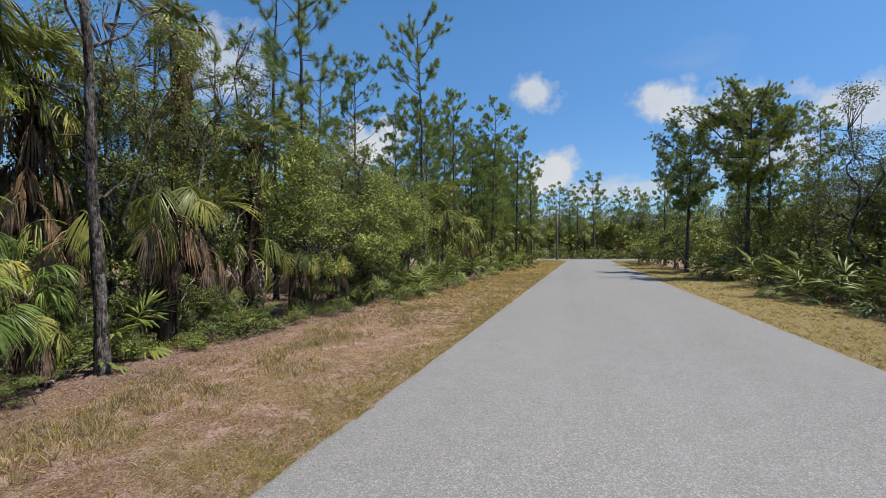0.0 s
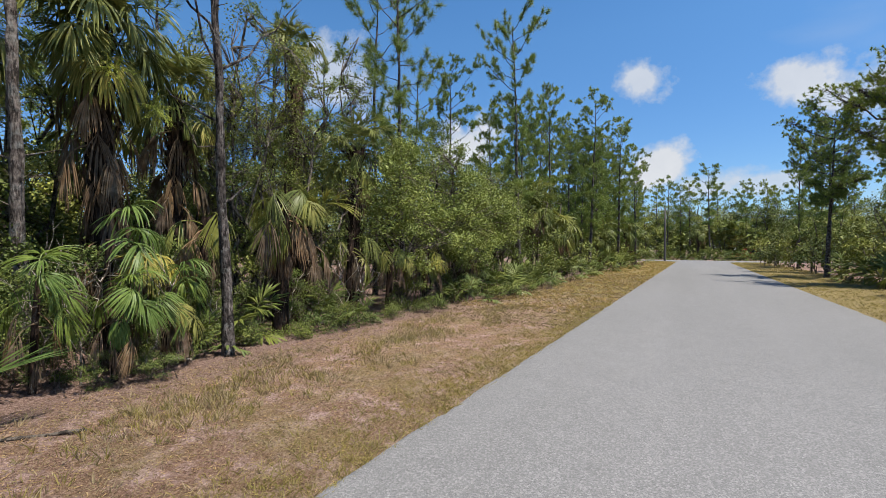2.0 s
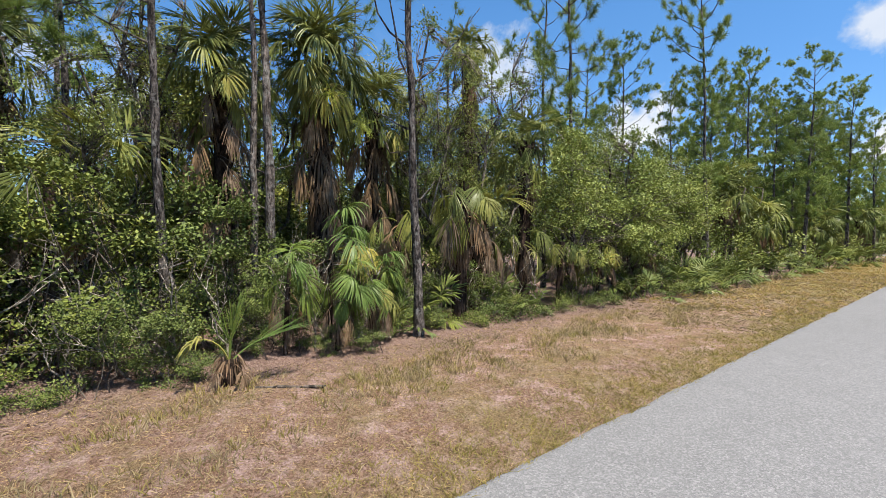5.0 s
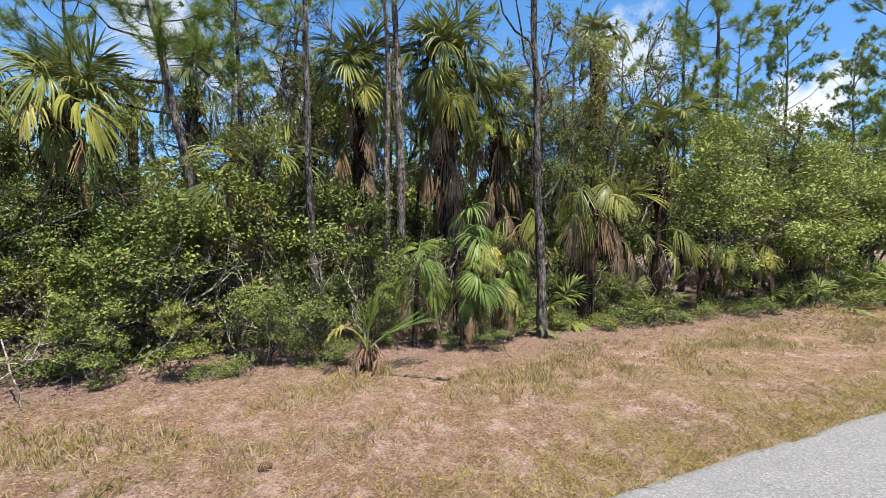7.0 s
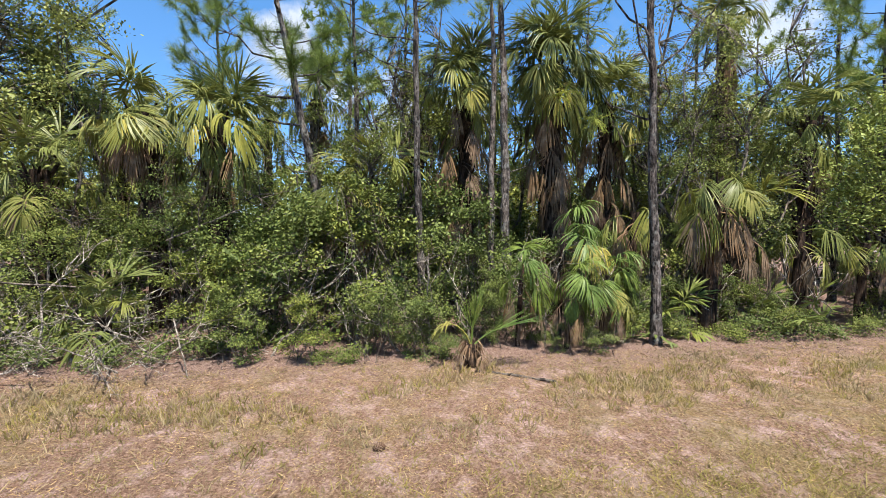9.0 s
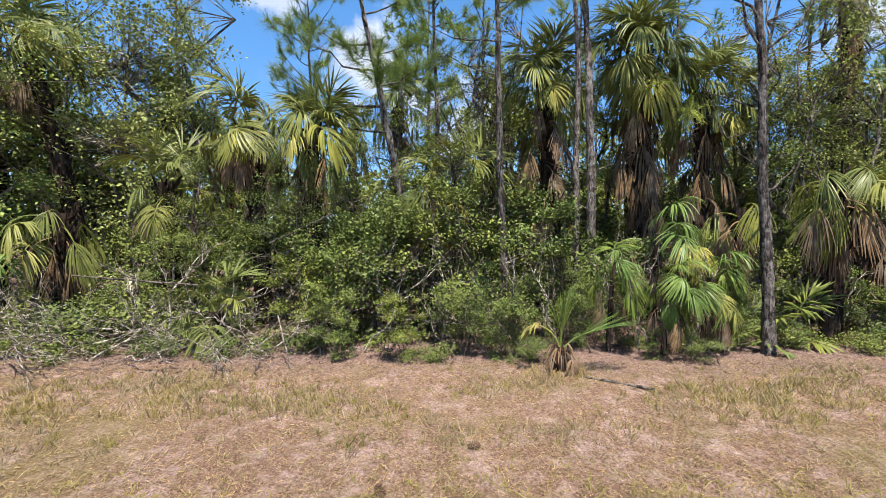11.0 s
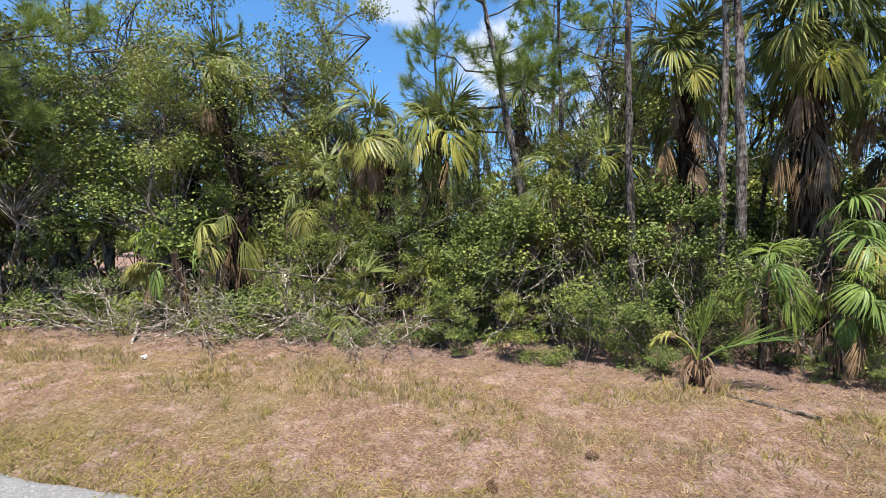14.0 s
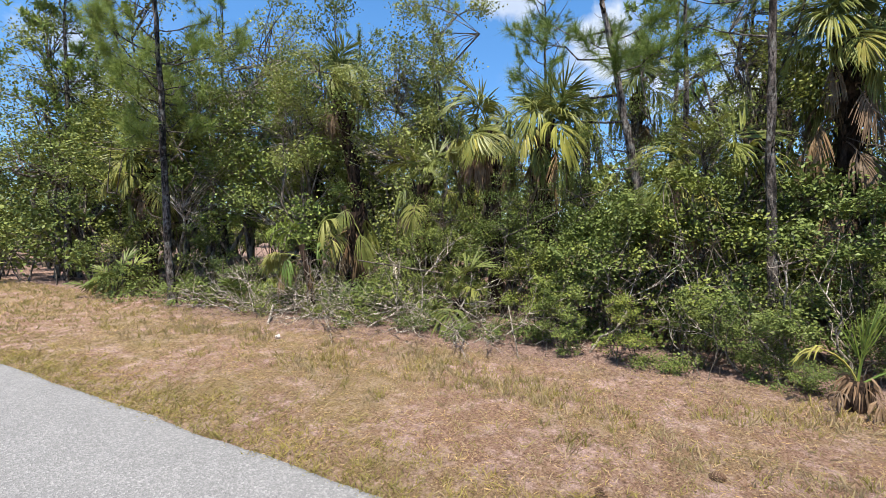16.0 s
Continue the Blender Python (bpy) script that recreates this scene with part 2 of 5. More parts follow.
# verge soil: sand, dry thatch and thin green, with dark leaf mould under the trees
s = Shade("verge_soil", 0.98, 0.08)
sep = s.n.new("ShaderNodeSeparateXYZ")
s.l.new(s.where.outputs["Position"], sep.inputs[0])
wander = s.math("MULTIPLY", s.math("SUBTRACT", s.noise(0.7, 5.0), 0.5), 2.4)
across = s.math("ADD", sep.outputs["X"], wander)
fine = s.noise(42.0, 9.0, 0.85)
mott = s.noise(3.2, 8.0, 0.72)
# lowest stops put the shade of small gaps into the soil as dark specks
thatch = s.ramp(fine, (0.37, (0.038, 0.02, 0.013)), (0.5, (0.19, 0.115, 0.074)), (0.63, (0.39, 0.272, 0.19)))
sand = s.ramp(fine, (0.34, (0.1, 0.06, 0.047)), (0.49, (0.35, 0.243, 0.203)), (0.65, (0.56, 0.43, 0.375)))
c = s.mix(s.ramp(mott, (0.48, (0.0, 0.0, 0.0)), (0.61, (0.9, 0.9, 0.9))), thatch, sand)
green = s.ramp(fine, (0.34, (0.075, 0.066, 0.02)), (0.66, (0.27, 0.225, 0.072)))
distant = s.math("MULTIPLY", s.math("SUBTRACT", sep.outputs["Y"], 9.0), 0.12, True)
fringe = s.math("MAXIMUM", s.math("MULTIPLY", s.math("ADD", across, 2.7), 1.2, True), distant)
patch = s.ramp(s.noise(1.1, 6.0, 0.6, None, False, 5.0), (0.47, (0.0, 0.0, 0.0)), (0.62, (1.0, 1.0, 1.0)))
far_side = s.math("MULTIPLY", s.math("ADD", across, 1.0), 0.3, True)
c = s.mix(s.math("MULTIPLY", s.math("MAXIMUM", patch, fringe), s.math("ADD", 0.45, s.math("MULTIPLY", s.math("MAXIMUM", far_side, distant), 0.28))), c, green)
mould = s.ramp(fine, (0.36, (0.025, 0.015, 0.011)), (0.49, (0.17, 0.108, 0.08)), (0.64, (0.42, 0.31, 0.25)))
# mould colour pushed out near y 3.6, painting the shade before the palms
shade_spill = s.math("MULTIPLY", s.math("SUBTRACT", 1.0, s.math("MULTIPLY", s.math("ABSOLUTE", s.math("SUBTRACT", sep.outputs["Y"], 3.6)), 0.55), True), 0.45)
left_in = s.math("MULTIPLY", s.math("SUBTRACT", s.math("ADD", -4.95, shade_spill), across), 1.9, True)
right_in = s.math("MULTIPLY", s.math("SUBTRACT", across, 7.2), 1.6, True)
far_in = s.math("MULTIPLY", s.math("SUBTRACT", sep.outputs["Y"], 78.0), 0.5, True)
c = s.mix(s.math("MAXIMUM", s.math("MAXIMUM", left_in, right_in), far_in), c, mould)
s.color(s.mix(1.0, c, (1.06, 1.04, 1.1), "MULTIPLY"))
s.bump(s.math("ADD", fine, s.math("MULTIPLY", mott, 1.5)), 1.0, 0.03)
M_SOIL = s.mat


def plain_mat(name, col, rough=0.5, metal=0.0, vary=0.15):
    s = Shade(name, rough, 0.4)
    s.bsdf.inputs["Metallic"].default_value = metal
    s.color(s.ramp(s.noise(9.0, 6.0, 0.6, None, True), (0.3, tuple(v * (1 - vary) for v in col)), (0.7, tuple(min(1, v * (1 + vary)) for v in col))))
    return s.mat


M_POLE = plain_mat("weathered_pole", (0.1, 0.09, 0.08), 0.85)
M_METAL = plain_mat("galvanised_metal", (0.4, 0.41, 0.42), 0.45, 0.8)
M_CABLE = plain_mat("cable_black", (0.03, 0.03, 0.03), 0.6)
M_RED = plain_mat("red_car_paint", (0.42, 0.03, 0.025), 0.3)
M_DARK = plain_mat("dark_glass", (0.02, 0.022, 0.025), 0.12)
M_TYRE = plain_mat("tyre_rubber", (0.02, 0.02, 0.02), 0.8)
M_PAPER = plain_mat("white_paper", (0.45, 0.43, 0.4), 0.8)
M_CUT = plain_mat("pale_cut_wood", (0.19, 0.155, 0.12), 0.85)
M_CONE = plain_mat("pine_cone_brown", (0.13, 0.075, 0.045), 0.85, 0.0, 0.4)
M_PALE = plain_mat("pale_dead_leaf", (0.55, 0.46, 0.38), 0.9)


# ---------------------------------------------------------------- mesh helpers
class Geo:
    """Collects vertices and faces as arrays and makes one mesh of them."""

    def __init__(self):
        self.v, self.f, self.n = [], [], 0

    def add(self, verts, faces):
        verts = np.asarray(verts, float)
        self.v.append(verts)
        n = self.n
        self.f.extend((faces + n).tolist() if isinstance(faces, np.ndarray) else [[q + n for q in f] for f in faces])
        self.n += len(verts)

    def tube(self, pts, radii, sides=6, cap=True):
        pts = np.asarray(pts, float)
        n = len(pts)
        radii = np.broadcast_to(radii, (n,))
        tan = np.gradient(pts, axis=0)
        tan /= np.linalg.norm(tan, axis=1)[:, None] + 1e-9
        ref = np.array([0.0, 0.0, 1.0]) if abs(tan[0][2]) < 0.8 else np.array([1.0, 0.0, 0.0])
        u = np.cross(tan, ref)
        u /= np.linalg.norm(u, axis=1)[:, None] + 1e-9
        w = np.cross(tan, u)
        a = np.arange(sides) * 2 * np.pi / sides
        ring = pts[:, None] + radii[:, None, None] * (np.cos(a)[None, :, None] * u[:, None] + np.sin(a)[None, :, None] * w[:, None])
        i, j = np.meshgrid(np.arange(n - 1), np.arange(sides), indexing="ij")
        k = (j + 1) % sides
        self.add(ring.reshape(-1, 3), np.stack([i * sides + j, i * sides + k, (i + 1) * sides + k, (i + 1) * sides + j], -1).reshape(-1, 4))
        if cap:
            self.f.append([self.n - sides + q for q in range(sides)])

    def leaves(self, p, axis, normal, length, width, fold=0.15):
        """Diamond leaves folded along the midrib, two triangles each."""
        p, axis, normal = (np.asarray(q, float) for q in (p, axis, normal))
        axis = axis / (np.linalg.norm(axis, axis=1)[:, None] + 1e-9)
        side = np.cross(axis, normal)
        side /= np.linalg.norm(side, axis=1)[:, None] + 1e-9
        up = np.cross(side, axis)
        length, width = np.broadcast_to(length, (len(p),))[:, None], np.broadcast_to(width, (len(p),))[:, None]
        mid = p + axis * length * 0.45 + up * width * fold
        v = np.stack([p, mid + side * width, p + axis * length, mid - side * width], 1).reshape(-1, 3)
        b = np.arange(len(p))[:, None] * 4
        self.add(v, np.concatenate([b + [0, 1, 2], b + [0, 2, 3]], 1).reshape(-1, 3))

    def spikes(self, p, tip, width, bend=0.0):
        """Thin blades, one or three triangles each."""
        p, tip = np.asarray(p, float), np.asarray(tip, float)
        a = tip - p
        side = np.cross(a, np.random.default_rng(len(p)).normal(size=a.shape))
        side /= np.linalg.norm(side, axis=1)[:, None] + 1e-9
        side = side * np.broadcast_to(width, (len(p),))[:, None]
        b = np.arange(len(p))[:, None]
        if not bend:
            self.add(np.stack([p - side, p + side, tip], 1).reshape(-1, 3), b * 3 + [0, 1, 2])
            return
        mid = p + a * 0.55 + np.array([0, 0, 1.0]) * np.linalg.norm(a, axis=1)[:, None] * bend
        v = np.stack([p - side, p + side, mid + side * 0.7, mid - side * 0.7, tip], 1).reshape(-1, 3)
        for q in (b * 5 + [0, 1, 2, 3], b * 5 + [3, 2, 4]):
            self.f.extend((q + self.n).tolist())
        self.v.append(v)
        self.n += len(v)

    def box(self, lo, hi):
        x0, y0, z0 = lo
        x1, y1, z1 = hi
        self.add([(x0, y0, z0), (x1, y0, z0), (x1, y1, z0), (x0, y1, z0), (x0, y0, z1), (x1, y0, z1), (x1, y1, z1), (x0, y1, z1)],
                 [(0, 3, 2, 1), (4, 5, 6, 7), (0, 1, 5, 4), (1, 2, 6, 5), (2, 3, 7, 6), (3, 0, 4, 7)])

    def mesh(self, name, mat, smooth=False):
        me = bpy.data.meshes.new(name)
        me.from_pydata(np.concatenate(self.v).tolist(), [], self.f)
        me.materials.append(mat)
        if smooth:
            me.shade_smooth()
        return me


def part(name, me, parent, label=""):
    ob = new(name, me)
    ob.parent = parent
    return tagged(ob, label)


def root(name, label, category, group="", kind=""):
    return tagged(new(name), label, category, group, kind)


def unit(v):
    return v / (np.linalg.norm(v, axis=-1, keepdims=True) + 1e-9)


class Kind:
    """A plant built once at the origin and then set out as often as it is needed."""

    def __init__(self, ob):
        self.ob, self.first = ob, 0.0

    def put(self, x, y, turn=0.0, size=1.0, z=0.0, tilt=0.0, label=""):
        rel = size / self.first if self.first else size
        m = pose(x, y, z, tilt, 0, turn)
        if not self.first:
            self.first = size
            self.ob.matrix_basis = m @ Matrix.Scale(size, 4)
            made = self.ob
        else:
            made = copy_thing(self.ob, m @ Matrix.Scale(rel, 4))
        return tagged(made, label)


class Mass:
    """Far undergrowth that nobody could count: many plants of one kind, joined."""

    def __init__(self, ob):
        self.places = []
        self.arrays = []
        for p in ob.children:
            me = p.data
            v = np.array([q.co[:] for q in me.vertices])
            self.arrays.append((v, [list(f.vertices) for f in me.polygons], me.materials[0]))
        for p in (*ob.children, ob):
            bpy.data.objects.remove(p)

    def put(self, x, y, turn=0.0, size=1.0):
        self.places.append((x, y, math.radians(turn), size))

    def finish(self, name, label, category):
        for (v, f, mat), role in zip(self.arrays, ("stems", "leaves")):
            g = Geo()
            for x, y, a, q in self.places:
                c, t = math.cos(a) * q, math.sin(a) * q
                g.add(np.stack([x + v[:, 0] * c - v[:, 1] * t, y + v[:, 0] * t + v[:, 1] * c, v[:, 2] * q], 1), f)
            tagged(new(name + "_" + role, g.mesh(name, mat)), label, category, kind="stuff")


# ---------------------------------------------------------------- plants
def frond_mesh(seed, mat, stem, blade, elev, bend, droop, segs=30, spread=135.0, cut=0.38, sections=4, width=0.85, fold=0.35, early=1.6, costa=55.0):
    """One fan leaf: a stalk that leaves the origin towards +x, a down-curved midrib, and a split pleated fan whose tips hang."""
    r = np.random.default_rng(seed)
    g = Geo()
    n = 9
    t = np.linspace(0, 1, 6)
    ang = np.radians(np.concatenate([elev - bend * t ** 1.3, elev - bend - costa * np.array([0.33, 0.66, 1.0])]))
    step = np.array([stem / 5] * 5 + [0.12 * blade] * 3)
    px, pz = np.concatenate([[0], np.cumsum(np.cos(ang[:-1]) * step)]), np.concatenate([[0], np.cumsum(np.sin(ang[:-1]) * step)])
    sway = r.normal(0, 0.04) * stem * np.linspace(0, 1, n) ** 2
    line = np.stack([px, sway, pz], 1)
    g.tube(line, np.linspace(0.019, 0.006, n) * (0.6 + 0.4 * blade), 4, False)
    side = np.array([0, 1.0, 0])
    lean = r.uniform(0.65, 1.4)
    twist = r.normal(0, 0.45)
    for k in range(segs):
        phi = math.radians(-spread + 2 * spread * (k + 0.5) / segs) + r.normal(0, 0.03)
        w = max(0.0, 1 - abs(phi) / math.radians(spread * 0.8))
        j = 5 + min(3, int(w * 3.99))
        a = ang[j]
        fwd, up = np.array([math.cos(a), 0, math.sin(a)]), np.array([-math.sin(a), 0, math.cos(a)])
        d = unit(math.cos(phi) * fwd + math.sin(phi) * (side + up * twist) + up * (fold * abs(math.sin(phi)) - 0.05))
        start = line[j]
        L = blade * (0.72 + 0.3 * max(-0.3, math.cos(phi)) - 0.3 * w) * r.uniform(0.88, 1.08)
        arc = 2 * math.radians(spread) / segs * 0.5 * width
        pts, cur = [start], start.copy()
        drp = droop * lean * r.uniform(0.7, 1.35)
        wind = r.normal(0, 0.07, 3)
        for q in range(sections):
            u = (q + 1) / sections
            cur = cur + unit(d + np.array([0, 0, -1.0]) * drp * u ** early + wind * u) * L / sections
            pts.append(cur)
        pts = np.array(pts)
        tan = unit(np.gradient(pts, axis=0))
        out = unit(np.cross(tan, unit(up + 0.001)))
        nor = np.cross(out, tan)
        u = np.linspace(0, 1, sections + 1)
        half = blade * arc * np.where(u < cut, u, cut * np.maximum(0, 1 - (u - cut) / (1 - cut)) ** 0.6) + 0.003
        left, right = pts + out * half[:, None], pts - out * half[:, None]
        ridge = pts + nor * (half * 0.6)[:, None]
        v = np.stack([left, ridge, right], 1)[1:].reshape(-1, 3)
        hub = j * 4 + k % 4 - g.n
        f = [(hub, 1, 0), (hub, 2, 1)]
        for q in range(sections - 1):
            b = q * 3
            f += [(b, b + 1, b + 4, b + 3), (b + 1, b + 2, b + 5, b + 4)]
        g.add(v, f)
    return g.mesh("frond", mat)


# leaf stock, by how steeply the stalk leaves the bud
ELEV = (82, 68, 50, 26, -5)
DROOP = (0.3, 0.8, 1.6, 2.6, 4.0)
FRONDS = {("green", i, v): frond_mesh(10 * i + v, M_FROND, 0.68, 0.95, e, 18 + 12 * i, DROOP[i], 44, 118.0, cut=0.4, sections=4, width=0.95, fold=0.55, early=2.4 - 0.35 * i) for i, e in enumerate(ELEV) for v in range(3)}
FRONDS.update({("far", i, v): frond_mesh(300 + 10 * i + v, M_FROND, 0.7, 0.95, e, 18 + 12 * i, DROOP[i], 18, sections=3, width=1.0) for i, e in enumerate(ELEV) for v in range(3)})
FRONDS.update({("dead", i, v): frond_mesh(500 + 10 * i + v, M_DEAD, 0.55, 0.85, e, 45, 4.0, 26, 85, 0.25, 3, 0.85, 0.5, 0.8, 30) for i, e in enumerate((-10, -50)) for v in range(3)})
FRONDS.update({("yellow", i, v): frond_mesh(700 + 10 * i + v, M_YELLOW, 0.8, 0.85, e, 35, 2.2, 36, sections=3, early=1.2) for i, e in enumerate((20, -15)) for v in range(3)})
FANS = {(i, v): frond_mesh(900 + 10 * i + v, M_PALMETTO, 0.55, 0.5, e, 12, 0.2 + 0.12 * i, 18, 115, 0.5, 2, 0.8, 0.25, costa=10.0) for i, e in enumerate((80, 60, 40, 18)) for v in range(2)}
FANS.update({("dry", v): frond_mesh(990 + v, M_DEAD, 0.45, 0.48, -5, 40, 1.6, 14, 95, 0.4, 2, 0.9, 0.4) for v in range(2)})


SPIKES = [frond_mesh(960, M_SPROUT, 0.3, 0.62, 86, 6, 0.1, 14, 20, 0.5, 3, 0.9, 0.5, costa=4.0),
          frond_mesh(961, M_SPROUT, 0.34, 0.66, 48, 22, 0.12, 18, 34, 0.5, 3, 0.9, 0.4, costa=8.0),
          frond_mesh(962, M_YELLOW, 0.5, 0.4, 70, 60, 1.8, 16, 40, 0.5, 4, 0.9, 0.4, costa=45.0)]
FRONDS.update({("young", i, v): frond_mesh(850 + 10 * i + v, M_SPROUT, 0.6, 1.0, e, 30 + 14 * i, (1.4, 2.4, 3.4, 4.6)[i], 34, 100, 0.36, 5, 0.95, 0.45, 1.35, 50) for i, e in enumerate((78, 58, 38, 12)) for v in range(3)})
FRONDS.update({("hang", i, v): frond_mesh(800 + 10 * i + v, M_FROND, 0.6, 0.95, e, 50, 4.2, 34, 88, 0.3, 4, 0.9, 0.45, 0.8, 40) for i, e in enumerate((25, -20)) for v in range(3)})


def set_frond(owner, me, place, turn, size, tilt, name="frond", label=""):
    ob = part(name, me, owner, label)
    ob.matrix_basis = pose(*place, tilt, 0, turn) @ Matrix.Scale(size, 4)
    return ob


def palm(seed, x, y, h, lean=(0.0, 0.0), green=15, dead=5, yellow=0, size=1.0, radius=0.15, far=False, low=False, label="", toward=None, skirt=0.5, curtain=False):
    """A cabbage palm: booted trunk, crown of fan fronds, skirt of hanging dead ones."""
    r = np.random.default_rng(seed)
    ob = root("cabbage_palm", label or "cabbage palm with green fan fronds and a brown hanging skirt", "palm tree", "cabbage palms")
    ob.matrix_basis = pose(x, y, -0.03)
    g = Geo()
    n = max(4, int(h * 3))
    t = np.linspace(0, 1, n)
    line = np.stack([lean[0] * t ** 1.5, lean[1] * t ** 1.5, t * h], 1)
    sides = 7 if far else 10
    rad = radius * (1.12 - 0.2 * t) * (1 + 0.06 * r.normal(size=n))
    g.tube(line, rad, sides)
    if not far and radius > 0.1:
        # criss-cross stubs of old leaf stalks
        for k in range(int(26 + h * 16)):
            u = r.uniform(0.15, 1.0) ** 0.7
            a = k * 2.4 + r.normal(0, 0.2)
            c = np.array([np.interp(u, t, line[:, 0]), np.interp(u, t, line[:, 1]), u * h])
            o = np.array([math.cos(a), math.sin(a), 0])
            s2 = np.array([-math.sin(a), math.cos(a), 0])
            b, w, ln = c + o * radius * 0.9, r.uniform(0.025, 0.045), r.uniform(0.1, 0.24)
            e = b + o * ln * r.uniform(0.3, 0.6) + np.array([0, 0, ln]) + s2 * r.normal(0, 0.03)
            g.add([b - s2 * w - [0, 0, .05], b + s2 * w - [0, 0, .05], e + s2 * w * 0.5, e - s2 * w * 0.5, b + o * 0.05, e + o * 0.03], [(0, 4, 5, 3), (4, 1, 2, 5), (3, 5, 2), (0, 3, 2, 1)])
    part("trunk", g.mesh("trunk", M_PALM, False), ob)
    top = line[-1]
    stock = "far" if far else "green"
    for k in range(green):
        u = (k + 0.5) / green
        i = min(4, int(u * 5)) if not low else min(3, int(u * 4))
        if toward is not None and r.random() < 0.5:
            a = toward + r.normal(0, 40)
        else:
            a = k * 137.5 + r.normal(0, 14)
        kind = ("young", i) if low else ("hang", k % 2) if curtain else (stock, i) if far or i < 3 or r.random() < 0.45 else ("hang", i - 3)
        set_frond(ob, FRONDS[(*kind, int(r.integers(3)))], (top[0], top[1], top[2] - 0.25 * u), a, size * r.uniform(0.72, 1.15), r.normal(0, 17))
    for k in range(yellow):
        set_frond(ob, FRONDS["yellow", int(r.integers(2)), int(r.integers(3))], (top[0], top[1], top[2] - 0.25), (toward if toward is not None else 0) + r.normal(0, 60), size * r.uniform(0.8, 1.0), r.normal(0, 9), "yellow_frond", "yellowing fan frond")
    for k in range(dead):
        set_frond(ob, FRONDS["dead", int(r.integers(2)), int(r.integers(3))], (top[0], top[1], top[2] - r.uniform(0.2, skirt)), k * 137.5 + r.normal(0, 30), size * r.uniform(0.75, 1.15), r.normal(0, 10), "dead_frond", "dry brown hanging frond")
    return ob


def flower_cluster(owner, x, y, z, seed=5):
    """A drooping yellow-green spray of palm flowers."""
    r = np.random.default_rng(seed)
    g = Geo()
    for k in range(26):
        d = unit(r.normal(size=3) + np.array([0.3, 0, -0.25]))
        e = d * r.uniform(0.18, 0.42)
        g.tube(curve(np.zeros(3), e, 0.04, 4), (0.006, 0.005, 0.004, 0.003), 3, False)
        m = 26
        b = r.uniform(0.3, 1.0, m)[:, None] * e
        g.leaves(b + r.normal(0, 0.012, (m, 3)), r.normal(size=(m, 3)), r.normal(size=(m, 3)), 0.03, 0.009)
    ob = part("flower_spray", g.mesh("flower_spray", M_FLOWER), owner, "yellow-green flower spray")
    ob.matrix_basis = pose(x, y, z)


def sprout(x, y):
    """A knee-high palm: a few upright yellow-green fans over a frayed tan base."""
    r = np.random.default_rng(77)
    ob = root("young_palm", "small palm with a frayed tan base and few upright fronds", "palm tree")
    ob.matrix_basis = pose(x, y, -0.02) @ Matrix.Scale(0.86, 4)
    g = Geo()
    g.tube([(0, 0, 0), (0.02, 0, 0.18), (0.05, 0, 0.36)], (0.09, 0.12, 0.09), 9)
    part("trunk", g.mesh("trunk", M_PALM), ob)
    for turn, i, size, lift in ((100, 0, 0.95, 0.32), (15, 0, 0.8, 0.33), (78, 1, 1.05, 0.3), (-80, 2, 0.95, 0.32)):
        set_frond(ob, SPIKES[i], (0, 0, lift), turn, size, 0)
    g = Geo()
    a = r.uniform(0, 6.283, 90)
    z = r.uniform(0.26, 0.44, 90)
    top = np.stack([0.03 + np.cos(a) * 0.1, np.sin(a) * 0.12, z], 1)
    reach = r.uniform(0.08, 0.27, 90)
    g.spikes(top, np.stack([np.cos(a) * reach, np.sin(a) * reach, z - r.uniform(0.12, 0.36, 90)], 1), r.uniform(0.006, 0.016, 90), 0.15)
    part("skirt", g.mesh("skirt", M_DEAD), ob, "frayed tan leaf bases")
    for turn, size in ((20, 0.55), (-60, 0.5), (70, 0.45)):
        set_frond(ob, FANS["dry", turn % 2], (0.04, 0, 0.34), turn, size, 0, "dead_frond", "dry tan hanging frond")
    return ob


def palmetto(seed, n=8, dry=1):
    r = np.random.default_rng(seed)
    ob = root("saw_palmetto", "low saw palmetto clump with stiff green fans", "palmetto", "saw palmettos")
    for k in range(n):
        i = min(3, int(4 * (k + 0.5) / n))
        set_frond(ob, FANS[i, int(r.integers(2))], (r.normal(0, 0.13), r.normal(0, 0.13), 0.0), k * 137.5 + r.normal(0, 20), r.uniform(0.8, 1.25), r.normal(0, 10))
    for k in range(dry):
        set_frond(ob, FANS["dry", int(r.integers(2))], (r.normal(0, 0.1), r.normal(0, 0.1), 0.4), r.uniform(0, 360), r.uniform(0.8, 1.1), 0, "dead_frond", "dry tan fan")
    return ob


def curve(a, b, sag, n=6, r=None, wob=0.0):
    t = np.linspace(0, 1, n)[:, None]
    p = a + (b - a) * t + np.array([0, 0, 1.0]) * sag * 4 * t * (1 - t)
    if r is not None:
        p[1:-1] += r.normal(0, wob, (n - 2, 3))
    return p


